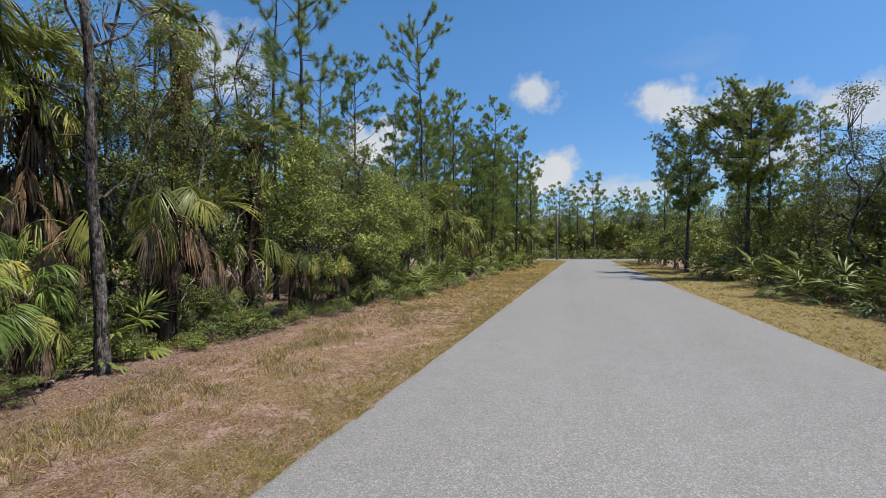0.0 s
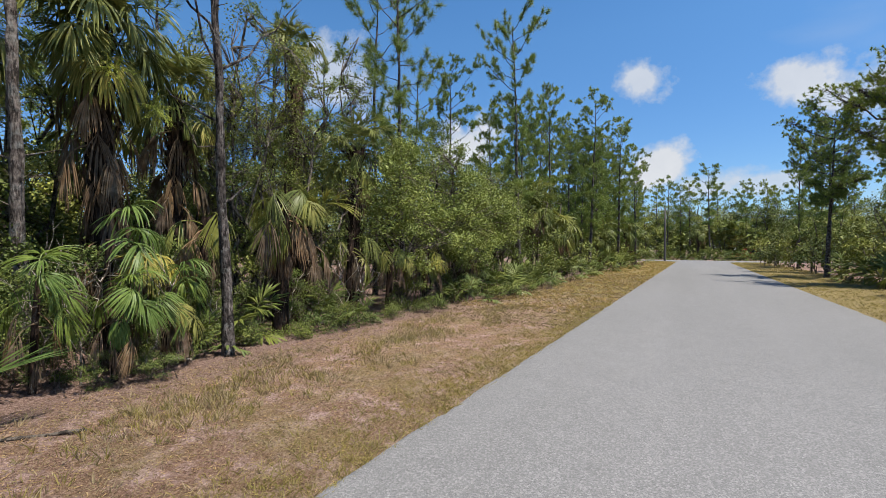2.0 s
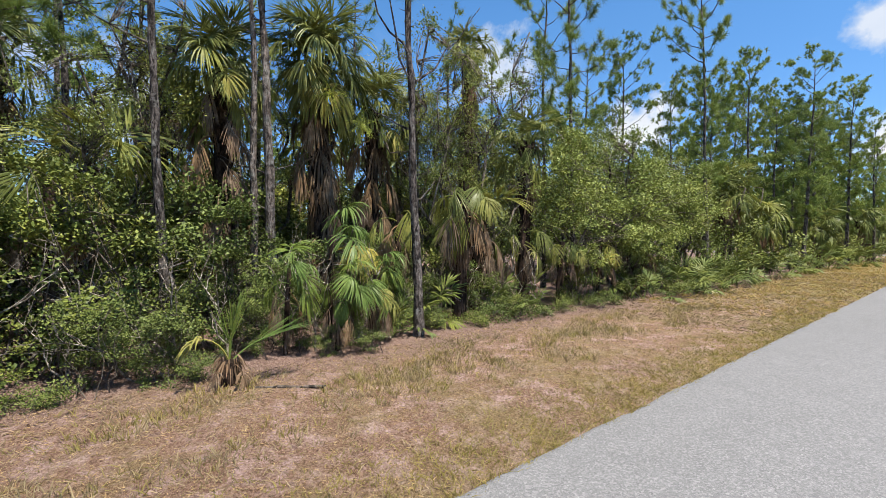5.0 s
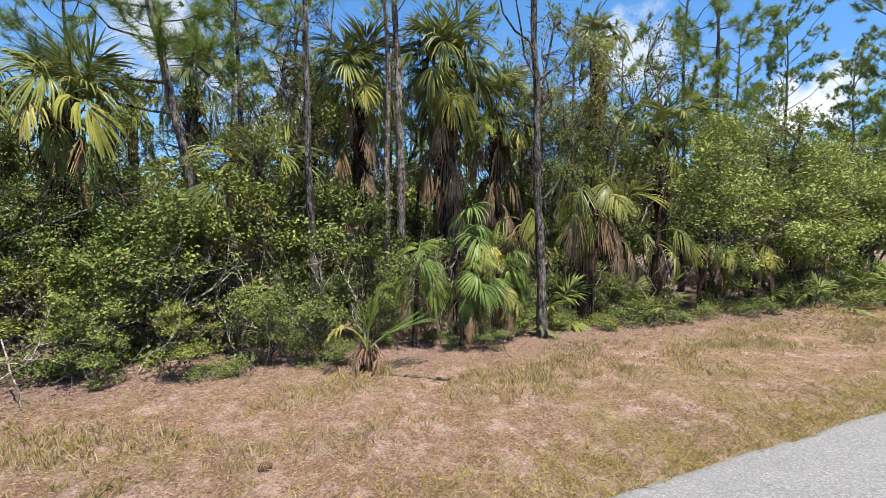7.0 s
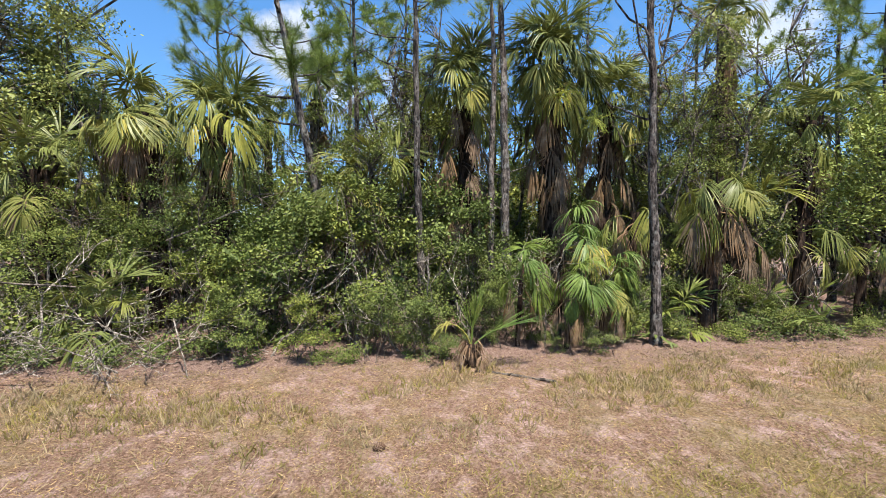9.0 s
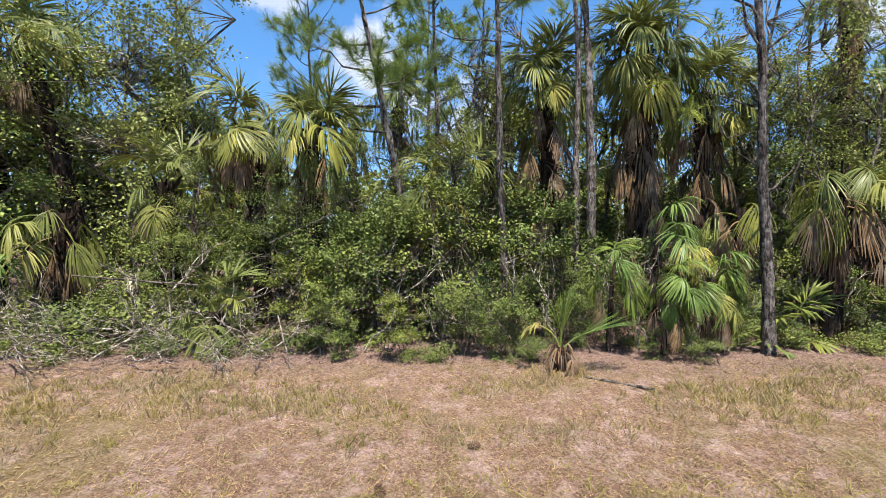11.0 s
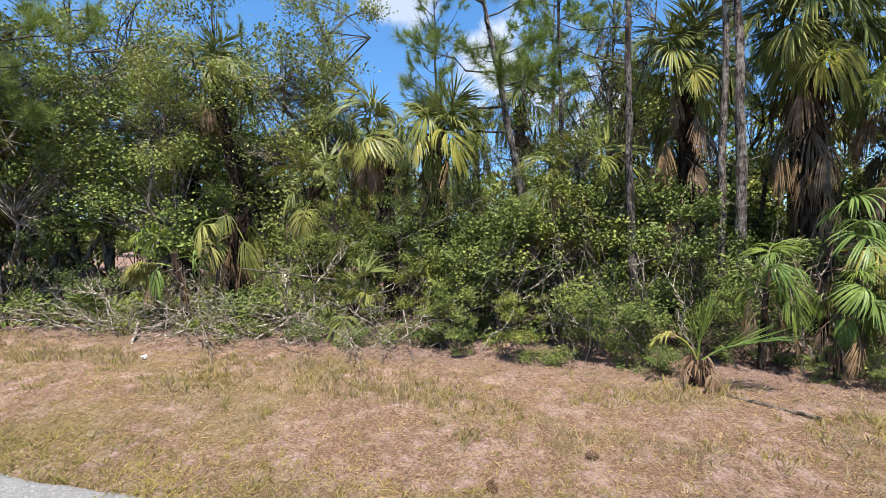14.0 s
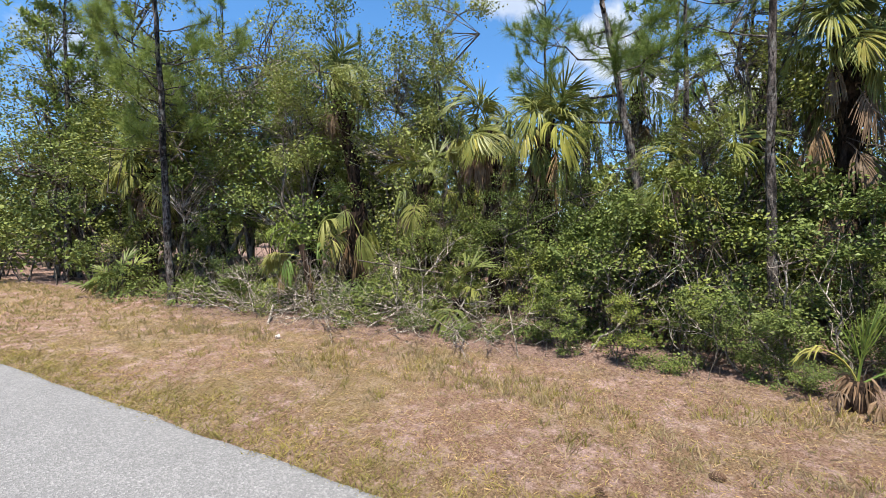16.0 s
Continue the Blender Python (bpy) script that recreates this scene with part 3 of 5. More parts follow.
def pine(seed, h, bare, spread, tufts=5, needles=34, nw=0.0045, nl=0.2, rad=0.11, lean=(0.0, 0.0), limbs=26, flat=False, label="", coarse=False, boughs=(), forks=(), bark=M_PINE):
    """A slash pine: plated trunk, open upswept limbs, needles in brushes at the twig ends."""
    r = np.random.default_rng(seed)
    ob = root("slash_pine", label or "slim slash pine with flaky grey-brown bark and open needle tufts", "pine tree", "slash pines")
    g, gn = Geo(), Geo()
    n = 14
    t = np.linspace(0, 1, n)
    wob = np.cumsum(r.normal(0, 0.02, (n, 2)), 0)
    line = np.stack([lean[0] * t + wob[:, 0], lean[1] * t + wob[:, 1], -0.05 + t * h], 1)
    trunk_r = rad * (1.0 - 0.86 * t ** 1.2)
    trunk_r[0] *= 1.35
    if coarse:
        g.tube(line, trunk_r, 7)
    else:
        # flaky plates and dead stubs up the bare stem
        m = 46
        u = np.linspace(0, 1, m)
        g.tube(np.stack([np.interp(u, t, line[:, i]) for i in range(3)], 1), np.interp(u, t, trunk_r) * (1 + 0.05 * r.normal(size=m)), 11)
        g.v[-1] = g.v[-1] + r.normal(0, 0.085 * rad, g.v[-1].shape)
        for k in range(16):
            v = r.uniform(0.1, bare + 0.15)
            b = np.array([np.interp(v, t, line[:, 0]), np.interp(v, t, line[:, 1]), v * h])
            a = r.uniform(0, 6.283)
            ln = r.uniform(0.12, 0.3) if r.random() < 0.75 else r.uniform(0.5, 1.1)
            e = b + np.array([math.cos(a), math.sin(a), r.uniform(-0.1, 0.8)]) * ln
            g.tube(curve(b, e, -0.05 * ln, 4, r, 0.03 * ln), np.linspace(0.011, 0.003, 4) * (0.7 + ln), 4, False)
    for z, a, ln, rise in forks:
        b = np.array([np.interp(z / h, t, line[:, 0]), np.interp(z / h, t, line[:, 1]), z])
        e = b + np.array([math.cos(math.radians(a)), math.sin(math.radians(a)), rise]) * ln
        g.tube(curve(b, e, -0.12 * ln, 7, r, 0.03 * ln), np.linspace(0.022, 0.006, 7), 6, False)
    part("trunk", g.mesh("trunk", bark, True), ob)
    gl = Geo()
    P, T = [], []
    todo = [None] * limbs + list(boughs)
    for k, own in enumerate(todo):
        u = bare + (1 - bare) * ((k + r.uniform(0.2, 0.8)) / limbs)
        base = np.array([np.interp(u, t, line[:, 0]), np.interp(u, t, line[:, 1]), u * h])
        rel = (u - bare) / (1 - bare)
        L = spread * (0.35 + 0.65 * math.sin(math.pi * min(1, 0.25 + 0.75 * (1 - rel)))) * r.uniform(0.55, 1.15)
        L *= 0.75 if rel > 0.85 else 1.0
        a = k * 2.4 + r.normal(0, 0.35)
        rise = (0.3 + 0.9 * rel if not flat else 0.3 + 0.6 * rel) + r.normal(0, 0.16)
        if own:
            u, a, L, rise = own[0] / h, math.radians(own[1]), own[2], own[3]
            base = np.array([np.interp(u, t, line[:, 0]), np.interp(u, t, line[:, 1]), u * h])
        end = base + np.array([math.cos(a), math.sin(a), rise]) * L
        limb = curve(base, end, -0.12 * L, 6, r, 0.022 * L)
        gl.tube(limb, np.linspace(0.035, 0.01, 6) * (rad / 0.11) * (0.4 + 0.25 * L), 3 if coarse else 5, False)
        P.append(limb[-1]), T.append(unit(limb[-1] - limb[-2]) + [0, 0, 0.7])
        for q in range(tufts):
            v = r.uniform(0.5, 1.0) if coarse or flat else r.uniform(0.3, 1.0) ** 0.8
            b = np.array([np.interp(v, np.linspace(0, 1, 6), limb[:, i]) for i in range(3)])
            d = unit(np.array([math.cos(a), math.sin(a), 0.7]) + r.normal(0, 0.75, 3))
            e = b + d * r.uniform(0.15, 0.5) * (0.4 + 0.4 * min(L, 2.0))
            if coarse or flat:
                # needles bunch into rounded clumps along the outer limb
                if q % 6 == 0:
                    v = r.uniform(0.45, 1.0) if q else 1.0
                    b = np.array([np.interp(v, np.linspace(0, 1, 6), limb[:, i]) for i in range(3)])
                    hub = b + r.normal(0, 0.1 * L, 3) * [1, 1, 0.35] + [0, 0, 0.1]
                    gl.tube(np.stack([b, hub]), (0.012, 0.008), 3, False)
                e = hub + r.normal(0, 0.25 if flat else 0.13, 3) * [1.15, 1.15, 0.7]
            if not coarse:
                gl.tube(np.stack([b, e]), (0.011, 0.006), 3, False)
            P.append(e), T.append(d + [0, 0, 0.8])
    P.append(line[-1]), T.append(np.array([0, 0, 1.0]))
    P, T = np.array(P), unit(np.array(T))
    m = len(P)
    along = r.uniform(-0.2, 0.04, (m, needles, 1)) * nl / 0.25
    base = P[:, None] + T[:, None] * along
    d = unit(T[:, None] * r.uniform(0.1, 0.9, (m, needles, 1)) + r.normal(0, 0.55, (m, needles, 3)))
    tip = base + d * nl * r.uniform(0.75, 1.2, (m, needles, 1)) - [0, 0, 0.06 * nl]
    gn.spikes(base.reshape(-1, 3), tip.reshape(-1, 3), nw)
    tagged(part("branchwork", gl.mesh("branchwork", M_PINE, True), ob), kind="stuff")
    part("needle_crown", gn.mesh("needle_crown", M_NEEDLE), ob)
    return ob


def leafy(name, seed, blobs, clumps, per, leaf, mat, label, category, group, stems=5, stem_r=0.03, base_spread=0.25, twig=0.5, wood=M_WOOD, scatter=0.13, hang=0.0, coarse=False):
    """A shrub or broadleaf tree: forked stems reaching into uneven masses, twigs, and leaves in sprays at their ends.
    blobs: x, y, z and three radii of each mass."""
    r = np.random.default_rng(seed)
    ob = root(name, label, category, group)
    g, gl = Geo(), Geo()
    blobs = np.array(blobs, float)
    paths = []
    for k in range(max(stems, len(blobs))):
        b = blobs[k % len(blobs)]
        foot = np.array([r.normal(0, base_spread), r.normal(0, base_spread), -0.05])
        end = b[:3] + r.normal(0, 0.35, 3) * b[3:]
        if stems < len(blobs) and k:
            j = r.integers(2, 5)
            foot = paths[0][j] if k >= stems else foot
        q = 5 if coarse else 8
        p = curve(foot, end, 0.05 * np.linalg.norm(end - foot), q, r, (0.02 if coarse else 0.05) * np.linalg.norm(end - foot))
        paths.append(p)
        g.tube(p, np.linspace(1, 0.3, q) * stem_r * (1.0 if k < stems else 0.6) * r.uniform(0.7, 1.2), 4 if coarse else 6, False)
    nodes = np.concatenate([p[2:] for p in paths])
    vol = blobs[:, 3] * blobs[:, 4] * blobs[:, 5]
    lumps = max(8, clumps // 13)
    pick = r.choice(len(blobs), lumps, p=vol / vol.sum())
    d = unit(r.normal(size=(lumps, 3)))
    rough = np.array([noise.noise(Vector(q * 1.9) + Vector((seed, b * 3.1, 0))) for q, b in zip(d, pick)])
    lump = blobs[pick, :3] + d * (r.random(lumps) ** 0.4 * (1 + 0.6 * rough))[:, None] * blobs[pick, 3:]
    near = r.integers(lumps, size=clumps)
    c = lump[near] + r.normal(0, 0.12, (clumps, 3)) * blobs[pick[near], 3:] * [1, 1, 0.6]
    c = c[c[:, 2] > 0.08]
    for q in c[r.random(len(c)) < twig]:
        near = nodes[np.argsort(((nodes - q) ** 2).sum(1) + 0.4 * np.maximum(0, nodes[:, 2] - q[2]))[int(r.integers(3))]]
        g.tube(curve(near, q, 0.06 * np.linalg.norm(q - near), 3, r, 0.03), np.linspace(0.011, 0.003, 3) * (0.6 + stem_r * 8), 3, False)
    m = len(c)
    out = unit(c - blobs[0, :3] * [1, 1, 0.6])
    axis = unit(r.normal(size=(m, per, 3)) * [1, 1, 0.6] + out[:, None] * 0.7 + np.array([0, 0, -0.1 - hang]))
    p = c[:, None] + r.normal(0, scatter, (m, per, 3)) * [1, 1, 0.75]
    nor = unit(r.normal(0, 0.6, (m, per, 3)) + np.array([0, 0, 0.75]) + 0.9 * out[:, None])
    L = leaf * r.uniform(0.6, 1.3, m * per)
    p = p.reshape(-1, 3)
    ok = p[:, 2] > 0.03
    gl.leaves(p[ok], axis.reshape(-1, 3)[ok], nor.reshape(-1, 3)[ok], L[ok], L[ok] * 0.3)
    tagged(part("branchwork", g.mesh("branchwork", wood, True), ob), kind="stuff")
    part("foliage", gl.mesh("foliage", mat), ob)
    return ob


# ---------------------------------------------------------------- ground and roads
def axis_steps(*runs):
    return np.unique(np.round(np.concatenate([np.arange(a, b, s) for a, b, s in runs]), 4))


gx = axis_steps((-3000, -400, 650), (-400, -60, 85), (-60, -16, 4), (-16, -7, 0.8), (-7, -5.7, 0.16), (-5.7, -1.7, 0.06), (-1.7, 3.2, 1.2), (3.2, 8, 0.3), (8, 24, 2), (24, 60, 6), (60, 400, 85), (400, 3001, 650))
gy = axis_steps((-3000, -400, 650), (-400, -60, 85), (-60, -16, 4), (-16, -7, 0.16), (-7, 8, 0.06), (8, 14, 0.16), (14, 34, 0.5), (34, 68, 1.5), (68, 78, 1), (78, 120, 6), (120, 400, 70), (400, 3001, 650))
X, Y = np.meshgrid(gx, gy, indexing="ij")
Z = np.empty_like(X)
for i in range(X.shape[0]):
    for j in range(X.shape[1]):
        x, y = X[i, j], Y[i, j]
        if abs(x) > 60 or y > 110 or y < -60:
            Z[i, j] = -0.06
            continue
        z = 0.05 * noise.noise(Vector((x * 0.6, y * 0.6, 0))) + 0.022 * noise.noise(Vector((x * 3, y * 3, 4))) + 0.014 * noise.noise(Vector((x * 9, y * 9, 8)))
        off = max(-2.11 - x, x - 3.62)
        edge = min(1.0, max(0.0, off / 0.8))
        Z[i, j] = -0.022 + z * edge + 0.035 * edge if off > 0 else -0.07
        if 68.6 < y < 76.4 or (y > 62 and -8 < x < 10):
            Z[i, j] = -0.07 if 69.2 < y < 75.8 or -2.2 < x < 3.7 else min(Z[i, j], -0.012)
ni, nj = X.shape
ii, jj = np.meshgrid(np.arange(ni - 1), np.arange(nj - 1), indexing="ij")
g = Geo()
g.add(np.stack([X, Y, Z], -1).reshape(-1, 3), np.stack([ii * nj + jj, (ii + 1) * nj + jj, (ii + 1) * nj + jj + 1, ii * nj + jj + 1], -1).reshape(-1, 4))
tagged(new("ground", g.mesh("ground", M_SOIL, True)), "sandy verge of dry thatch and bare soil under the trees", "ground", kind="structure")


def ground_z(x, y):
    off = max(-2.11 - x, x - 3.62)
    edge = min(1.0, max(0.0, off / 0.8))
    z = 0.05 * noise.noise(Vector((x * 0.6, y * 0.6, 0))) + 0.022 * noise.noise(Vector((x * 3, y * 3, 4))) + 0.014 * noise.noise(Vector((x * 9, y * 9, 8)))
    return -0.022 + z * edge + 0.035 * edge


def strip(name, rows, mat, label, category):
    """A slab from rows of points across, skirted down at both edges."""
    g = Geo()
    rows = np.array(rows, float)
    n, m = rows.shape[:2]
    i, j = np.meshgrid(np.arange(n - 1), np.arange(m - 1), indexing="ij")
    g.add(rows.reshape(-1, 3), np.stack([i * m + j, i * m + j + 1, (i + 1) * m + j + 1, (i + 1) * m + j], -1).reshape(-1, 4))
    return tagged(new(name, g.mesh(name, mat, False)), label, category, kind="structure")


rows = []
for y in np.concatenate([np.arange(-60, -14, 2.0), np.arange(-14, 16, 0.14), np.arange(16, 60, 0.8), np.linspace(60, 69.5, 16)]):
    fl = 0.0
    if y > 63.5:
        q = min(1.0, (y - 63.5) / 6.0)
        fl = 6.0 * (1 - math.sqrt(max(0.0, 1 - q * q)))
    jl = 0.035 * noise.noise(Vector((0.0, y * 1.3, 0))) + 0.02 * noise.noise(Vector((5.0, y * 6.0, 0)))
    jr = 0.035 * noise.noise(Vector((9.0, y * 1.3, 0))) + 0.02 * noise.noise(Vector((15.0, y * 6.0, 0)))
    a, b = -2.11 - fl + jl, 3.62 + fl + jr
    rows.append([(a - 0.03, y, -0.09), (a - 0.012, y, -0.012), (a + 0.03, y, 0.0), (a * 0.5 + b * 0.5, y, 0.025), (b - 0.03, y, 0.0), (b + 0.012, y, -0.012), (b + 0.03, y, -0.09)])
strip("road", rows, M_ROAD, "pale grey chip seal lane with ragged edges", "road")
rows = []
for x in np.concatenate([np.arange(-200, -12, 12.0), np.arange(-12, 14, 1.0), np.arange(14, 201, 12.0)]):
    rows.append([(x, 75.53, -0.09), (x, 75.5, 0.0), (x, 72.5, 0.03), (x, 69.504, 0.002), (x, 69.5, -0.09)])
strip("cross_road", rows, M_ROAD, "pale grey cross street at the end of the lane", "road")


# ---------------------------------------------------------------- plant stock
PINES_NEAR = [Kind(pine(40 + k, 10.5, 0.42, 1.3, 6, 80, 0.005, 0.22, 0.1, (0.25, 0.1), 24)) for k in range(2)]
PINES = [Kind(pine(60 + k, 11.0, 0.24, 1.3, 18, 34, 0.014, 0.17, 0.11, (0.2 * k - 0.3, 0.1), 34, coarse=True)) for k in range(4)]
PINES_FAR = [Kind(pine(80 + k, 11.5, 0.36, 1.6, 18, 12, 0.03, 0.26, 0.12, (0.1, 0.1), 22, coarse=True)) for k in range(3)]
PINE_BROAD = Kind(pine(90, 11.5, 0.55, 3.5, 72, 46, 0.014, 0.17, 0.17, (0.3, 0.0), 26, True, "old slash pine with a broad flat-topped crown"))
PINE_ROUND = Kind(pine(91, 11.5, 0.45, 2.9, 60, 46, 0.014, 0.17, 0.15, (-0.5, 0.0), 24, True, "slash pine with a dense dark crown"))

OAKS = [Kind(leafy("oak_tree", 100 + k, bl, 350, 25, 0.054, mat, "small oak with a rounded crown of small green leaves", "oak tree", "oaks", 2, 0.075, 0.12, 0.16, scatter=0.115))
        for k, (bl, mat) in enumerate((
            ([(0, 0, 3.3, 1.7, 1.6, 1.3), (0.9, 0.6, 2.2, 1.2, 1.2, 0.9), (-1.0, -0.4, 2.4, 1.2, 1.1, 0.9), (0.2, -0.3, 4.6, 1.0, 1.0, 0.8)], M_OAK),
            ([(0.3, 0, 3.8, 1.3, 1.5, 1.5), (-0.8, 0.5, 2.6, 1.1, 1.2, 1.0), (0.7, -0.8, 2.0, 1.1, 1.1, 0.8), (0.1, 0.2, 5.4, 0.9, 0.8, 0.9)], M_MYRTLE),
            ([(0, 0.3, 4.4, 1.0, 1.2, 1.3), (0.6, -0.7, 3.1, 0.9, 0.9, 0.8), (-0.6, 0.4, 5.8, 0.8, 0.9, 0.8)], M_DULL)))]
TALL = [Kind(leafy("bay_tree", 120 + k, [(0.1, 0, 5.0, 0.9, 0.9, 1.3), (0.5, 0.4, 6.4, 0.8, 0.8, 0.9), (-0.5, -0.3, 3.6, 0.8, 0.9, 0.8)], 170, 18, 0.06, M_OAK,
                   "thin open tree with sparse dark green leaves", "tree", "thin broadleaf trees", 2, 0.05, 0.1, 0.8, scatter=0.17)) for k in range(2)]
SHRUBS = [Kind(leafy("shrub", 140 + k, bl, n, 15, lf * 0.92, mat, lab, "shrub", "verge shrubs", 7, 0.016, 0.3, 0.25, scatter=0.066))
          for k, (bl, n, lf, mat, lab) in enumerate((
              ([(0, 0, 1.0, 0.9, 0.9, 0.95), (0.3, 0.4, 1.6, 0.6, 0.6, 0.6)], 290, 0.06, M_MYRTLE, "dense green wax myrtle shrub"),
              ([(0, 0, 0.75, 1.0, 0.9, 0.7), (-0.3, 0.3, 1.3, 0.6, 0.6, 0.5)], 290, 0.055, M_BRIGHT, "bright green leafy shrub at the wood's edge"),
              ([(0, 0, 1.2, 0.8, 0.8, 1.1), (0.2, -0.3, 2.0, 0.5, 0.5, 0.6)], 290, 0.06, M_MYRTLE, "tall dark green shrub with twiggy stems")))]
SHRUBS_FAR = [Kind(leafy("shrub", 150 + k, [(0, 0, 1.0, 0.9, 0.9, 0.95), (0.3, 0.4, 1.6, 0.6, 0.6, 0.6)], 90, 9, 0.13, (M_MYRTLE, M_OAK, M_MYRTLE)[k], "leafy green shrub under the trees", "shrub", "shrubs farther off", 5, 0.02, 0.2, 0.15, scatter=0.15, coarse=True)) for k in range(3)]
SHRUBS_DEEP = [Mass(leafy("shrub", 170 + k, [(0, 0, 1.0, 0.9, 0.9, 0.95), (0.3, 0.4, 1.6, 0.6, 0.6, 0.6)], 56, 6, 0.225, (M_MYRTLE, M_OAK, M_MYRTLE)[k], "dense leafy shrub deep in the wood", "shrub", "shrubs deep in the wood", 3, 0.02, 0.2, 0.0, scatter=0.16, coarse=True)) for k in range(3)]
SHRUBS_MID = [Kind(leafy("shrub", 155 + k, [(0, 0, 1.0, 0.9, 0.9, 0.95), (0.3, 0.4, 1.6, 0.6, 0.6, 0.6)], 150, 13, 0.066, (M_MYRTLE, M_OAK, M_MYRTLE)[k], "dark leafy shrub inside the wood", "shrub", "shrubs farther off", 5, 0.02, 0.2, 0.15, scatter=0.13, coarse=True)) for k in range(3)]
GROUNDCOVER = [Kind(leafy("bramble", 160 + k, [(0, 0, 0.25, 0.75, 0.75, 0.3), (0.5, 0.3, 0.3, 0.5, 0.5, 0.3)], 150, 12, 0.056, (M_BRIGHT, M_MYRTLE)[k],
                          "low tangle of bramble and ground vines", "bramble", "ground cover", 8, 0.007, 0.35, 0.35, scatter=0.1)) for k in range(2)]
PALMETTOS = [Kind(palmetto(180 + k, 9, 1 + k % 2)) for k in range(3)]
FAR_TREES = [Kind(leafy("oak_tree", 200 + k, [(0, 0, 4.6, 2.2, 2.2, 2.4), (1.2, 0.6, 3.0, 1.6, 1.6, 1.4), (-1.2, -0.5, 3.2, 1.5, 1.5, 1.4), (0.1, 0, 7.0, 1.4, 1.4, 1.3)], 230, 14, 0.17, (M_OAK, M_MYRTLE)[k],
                        "leafy green tree in the wood behind", "oak tree", "background trees", 2, 0.1, 0.2, 0.05, scatter=0.28, coarse=True)) for k in range(2)]

rnd = random.Random(7)
spin = lambda: rnd.uniform(0, 360)

# ---------------------------------------------------------------- the wood beside the verge: pines
pine_a = pine(21, 10.5, 0.5, 1.5, 5, 100, 0.005, 0.25, 0.074, (-0.2, -0.25), 18, False, "pine trunk with flaky bark and bare lower branches at the verge",
              forks=((3.75, -60, 1.3, 1.7), (4.1, 70, 1.2, 1.2), (3.4, 200, 0.9, 0.6), (4.5, -100, 1.0, 1.5), (2.2, 100, 0.5, 0.8)))
pine_a.matrix_basis = pose(-5.8, 4.28, 0)
pine_b = pine(22, 9.5, 0.62, 1.2, 5, 90, 0.005, 0.24, 0.07, (-0.05, -0.15), 14, False, "thin pine trunk of a close pair, sunlight in its bark colour", bark=M_PINE_SUNLIT)
pine_b.matrix_basis = pose(-8.22, 2.58, 0)
pine_c = pine(23, 10.0, 0.62, 1.3, 5, 90, 0.005, 0.24, 0.095, (-0.12, -0.4), 14, False, "grey-brown pine trunk of a close pair", bark=M_PINE_SUNLIT)
pine_c.matrix_basis = pose(-8.1, 2.88, 0)
pine_d = pine(24, 9.5, 0.55, 1.4, 5, 90, 0.005, 0.24, 0.07, (-0.05, -0.22), 16, boughs=((4.9, -100, 1.3, 0.35),))
pine_d.matrix_basis = pose(-7.55, 1.05, 0)
pine_e = pine(25, 8.6, 0.52, 1.5, 6, 160, 0.0036, 0.26, 0.095, (0.15, -1.75), 18, False, "leaning slash pine with long needle tufts", bark=M_PINE_SUNLIT,
              boughs=((3.7, -75, 1.9, 0.25), (4.2, -95, 2.1, 0.35), (4.9, -60, 1.7, 0.3), (4.6, 60, 1.2, 0.3), (5.4, -120, 1.6, 0.5)))
pine_e.matrix_basis = pose(-9.05, -0.32, 0)
pine_f = pine(26, 10.0, 0.5, 1.5, 5, 160, 0.0036, 0.24, 0.075, (0.0, -0.25), 18)
pine_f.matrix_basis = pose(-11.0, 0.05, 0)
pine_g = pine(27, 9.5, 0.34, 1.9, 6, 160, 0.0036, 0.26, 0.08, (0.3, -0.2), 24, False, "young slash pine with open tufted limbs",
              boughs=((4.2, -150, 1.7, 0.5), (4.4, 30, 1.6, 0.5), (5.0, 160, 1.7, 0.6), (5.2, -20, 1.6, 0.6), (4.7, -90, 1.4, 0.5)))
pine_g.matrix_basis = pose(-5.65, -9.6, 0)
pine_h = pine(28, 9.6, 0.4, 1.3, 6, 150, 0.0038, 0.2, 0.07, (-0.3, -0.1), 24, False, "slim young slash pine with airy tufts")
pine_h.matrix_basis = pose(-6.95, 10.4, 0)
pine_i = pine(29, 10.8, 0.38, 1.3, 6, 130, 0.0045, 0.2, 0.07, (0.0, 0.1), 24)
pine_i.matrix_basis = pose(-9.3, 12.1, 0)
pine_j = pine(30, 11.5, 0.3, 1.5, 8, 110, 0.0065, 0.21, 0.09, (-0.4, -0.1), 32, False, "tall slash pine standing over the other trees")
pine_j.matrix_basis = pose(-6.8, 19.15, 0)
for k, (x, y, h) in enumerate(((-11.9, 22.3, 11.3), (-7.4, 26.2, 10.3), (-8.8, 20.5, 8.3), (-6.1, 30.7, 11.2), (-5.7, 39.9, 11.6), (-5.0, 46.0, 10.2), (-7.6, 33.0, 9.6), (-6.6, 36.5, 9.8), (-7.4, 42.5, 10.5), (-8.2, 48, 10.5), (-6.9, 28.3, 8.6), (-9.5, 30, 10), (-5.6, 52, 10), (-11, 37, 11))):
    PINES[k % 4].put(x, y, spin(), h / 11.0)
for k, (x, y, h) in enumerate(((-13, 4, 9.5), (-14, 7.5, 10), (-12.5, -3.5, 8.5), (-14, -8, 9), (-10, -14, 9.5), (-8, -18, 10), (-15, 1.5, 10), (-16, -13, 10), (-13, 11, 9.5), (-14.5, 15, 10), (-11, 17, 9))):
    PINES_NEAR[k % 2].put(x, y, spin(), h / 10.5)

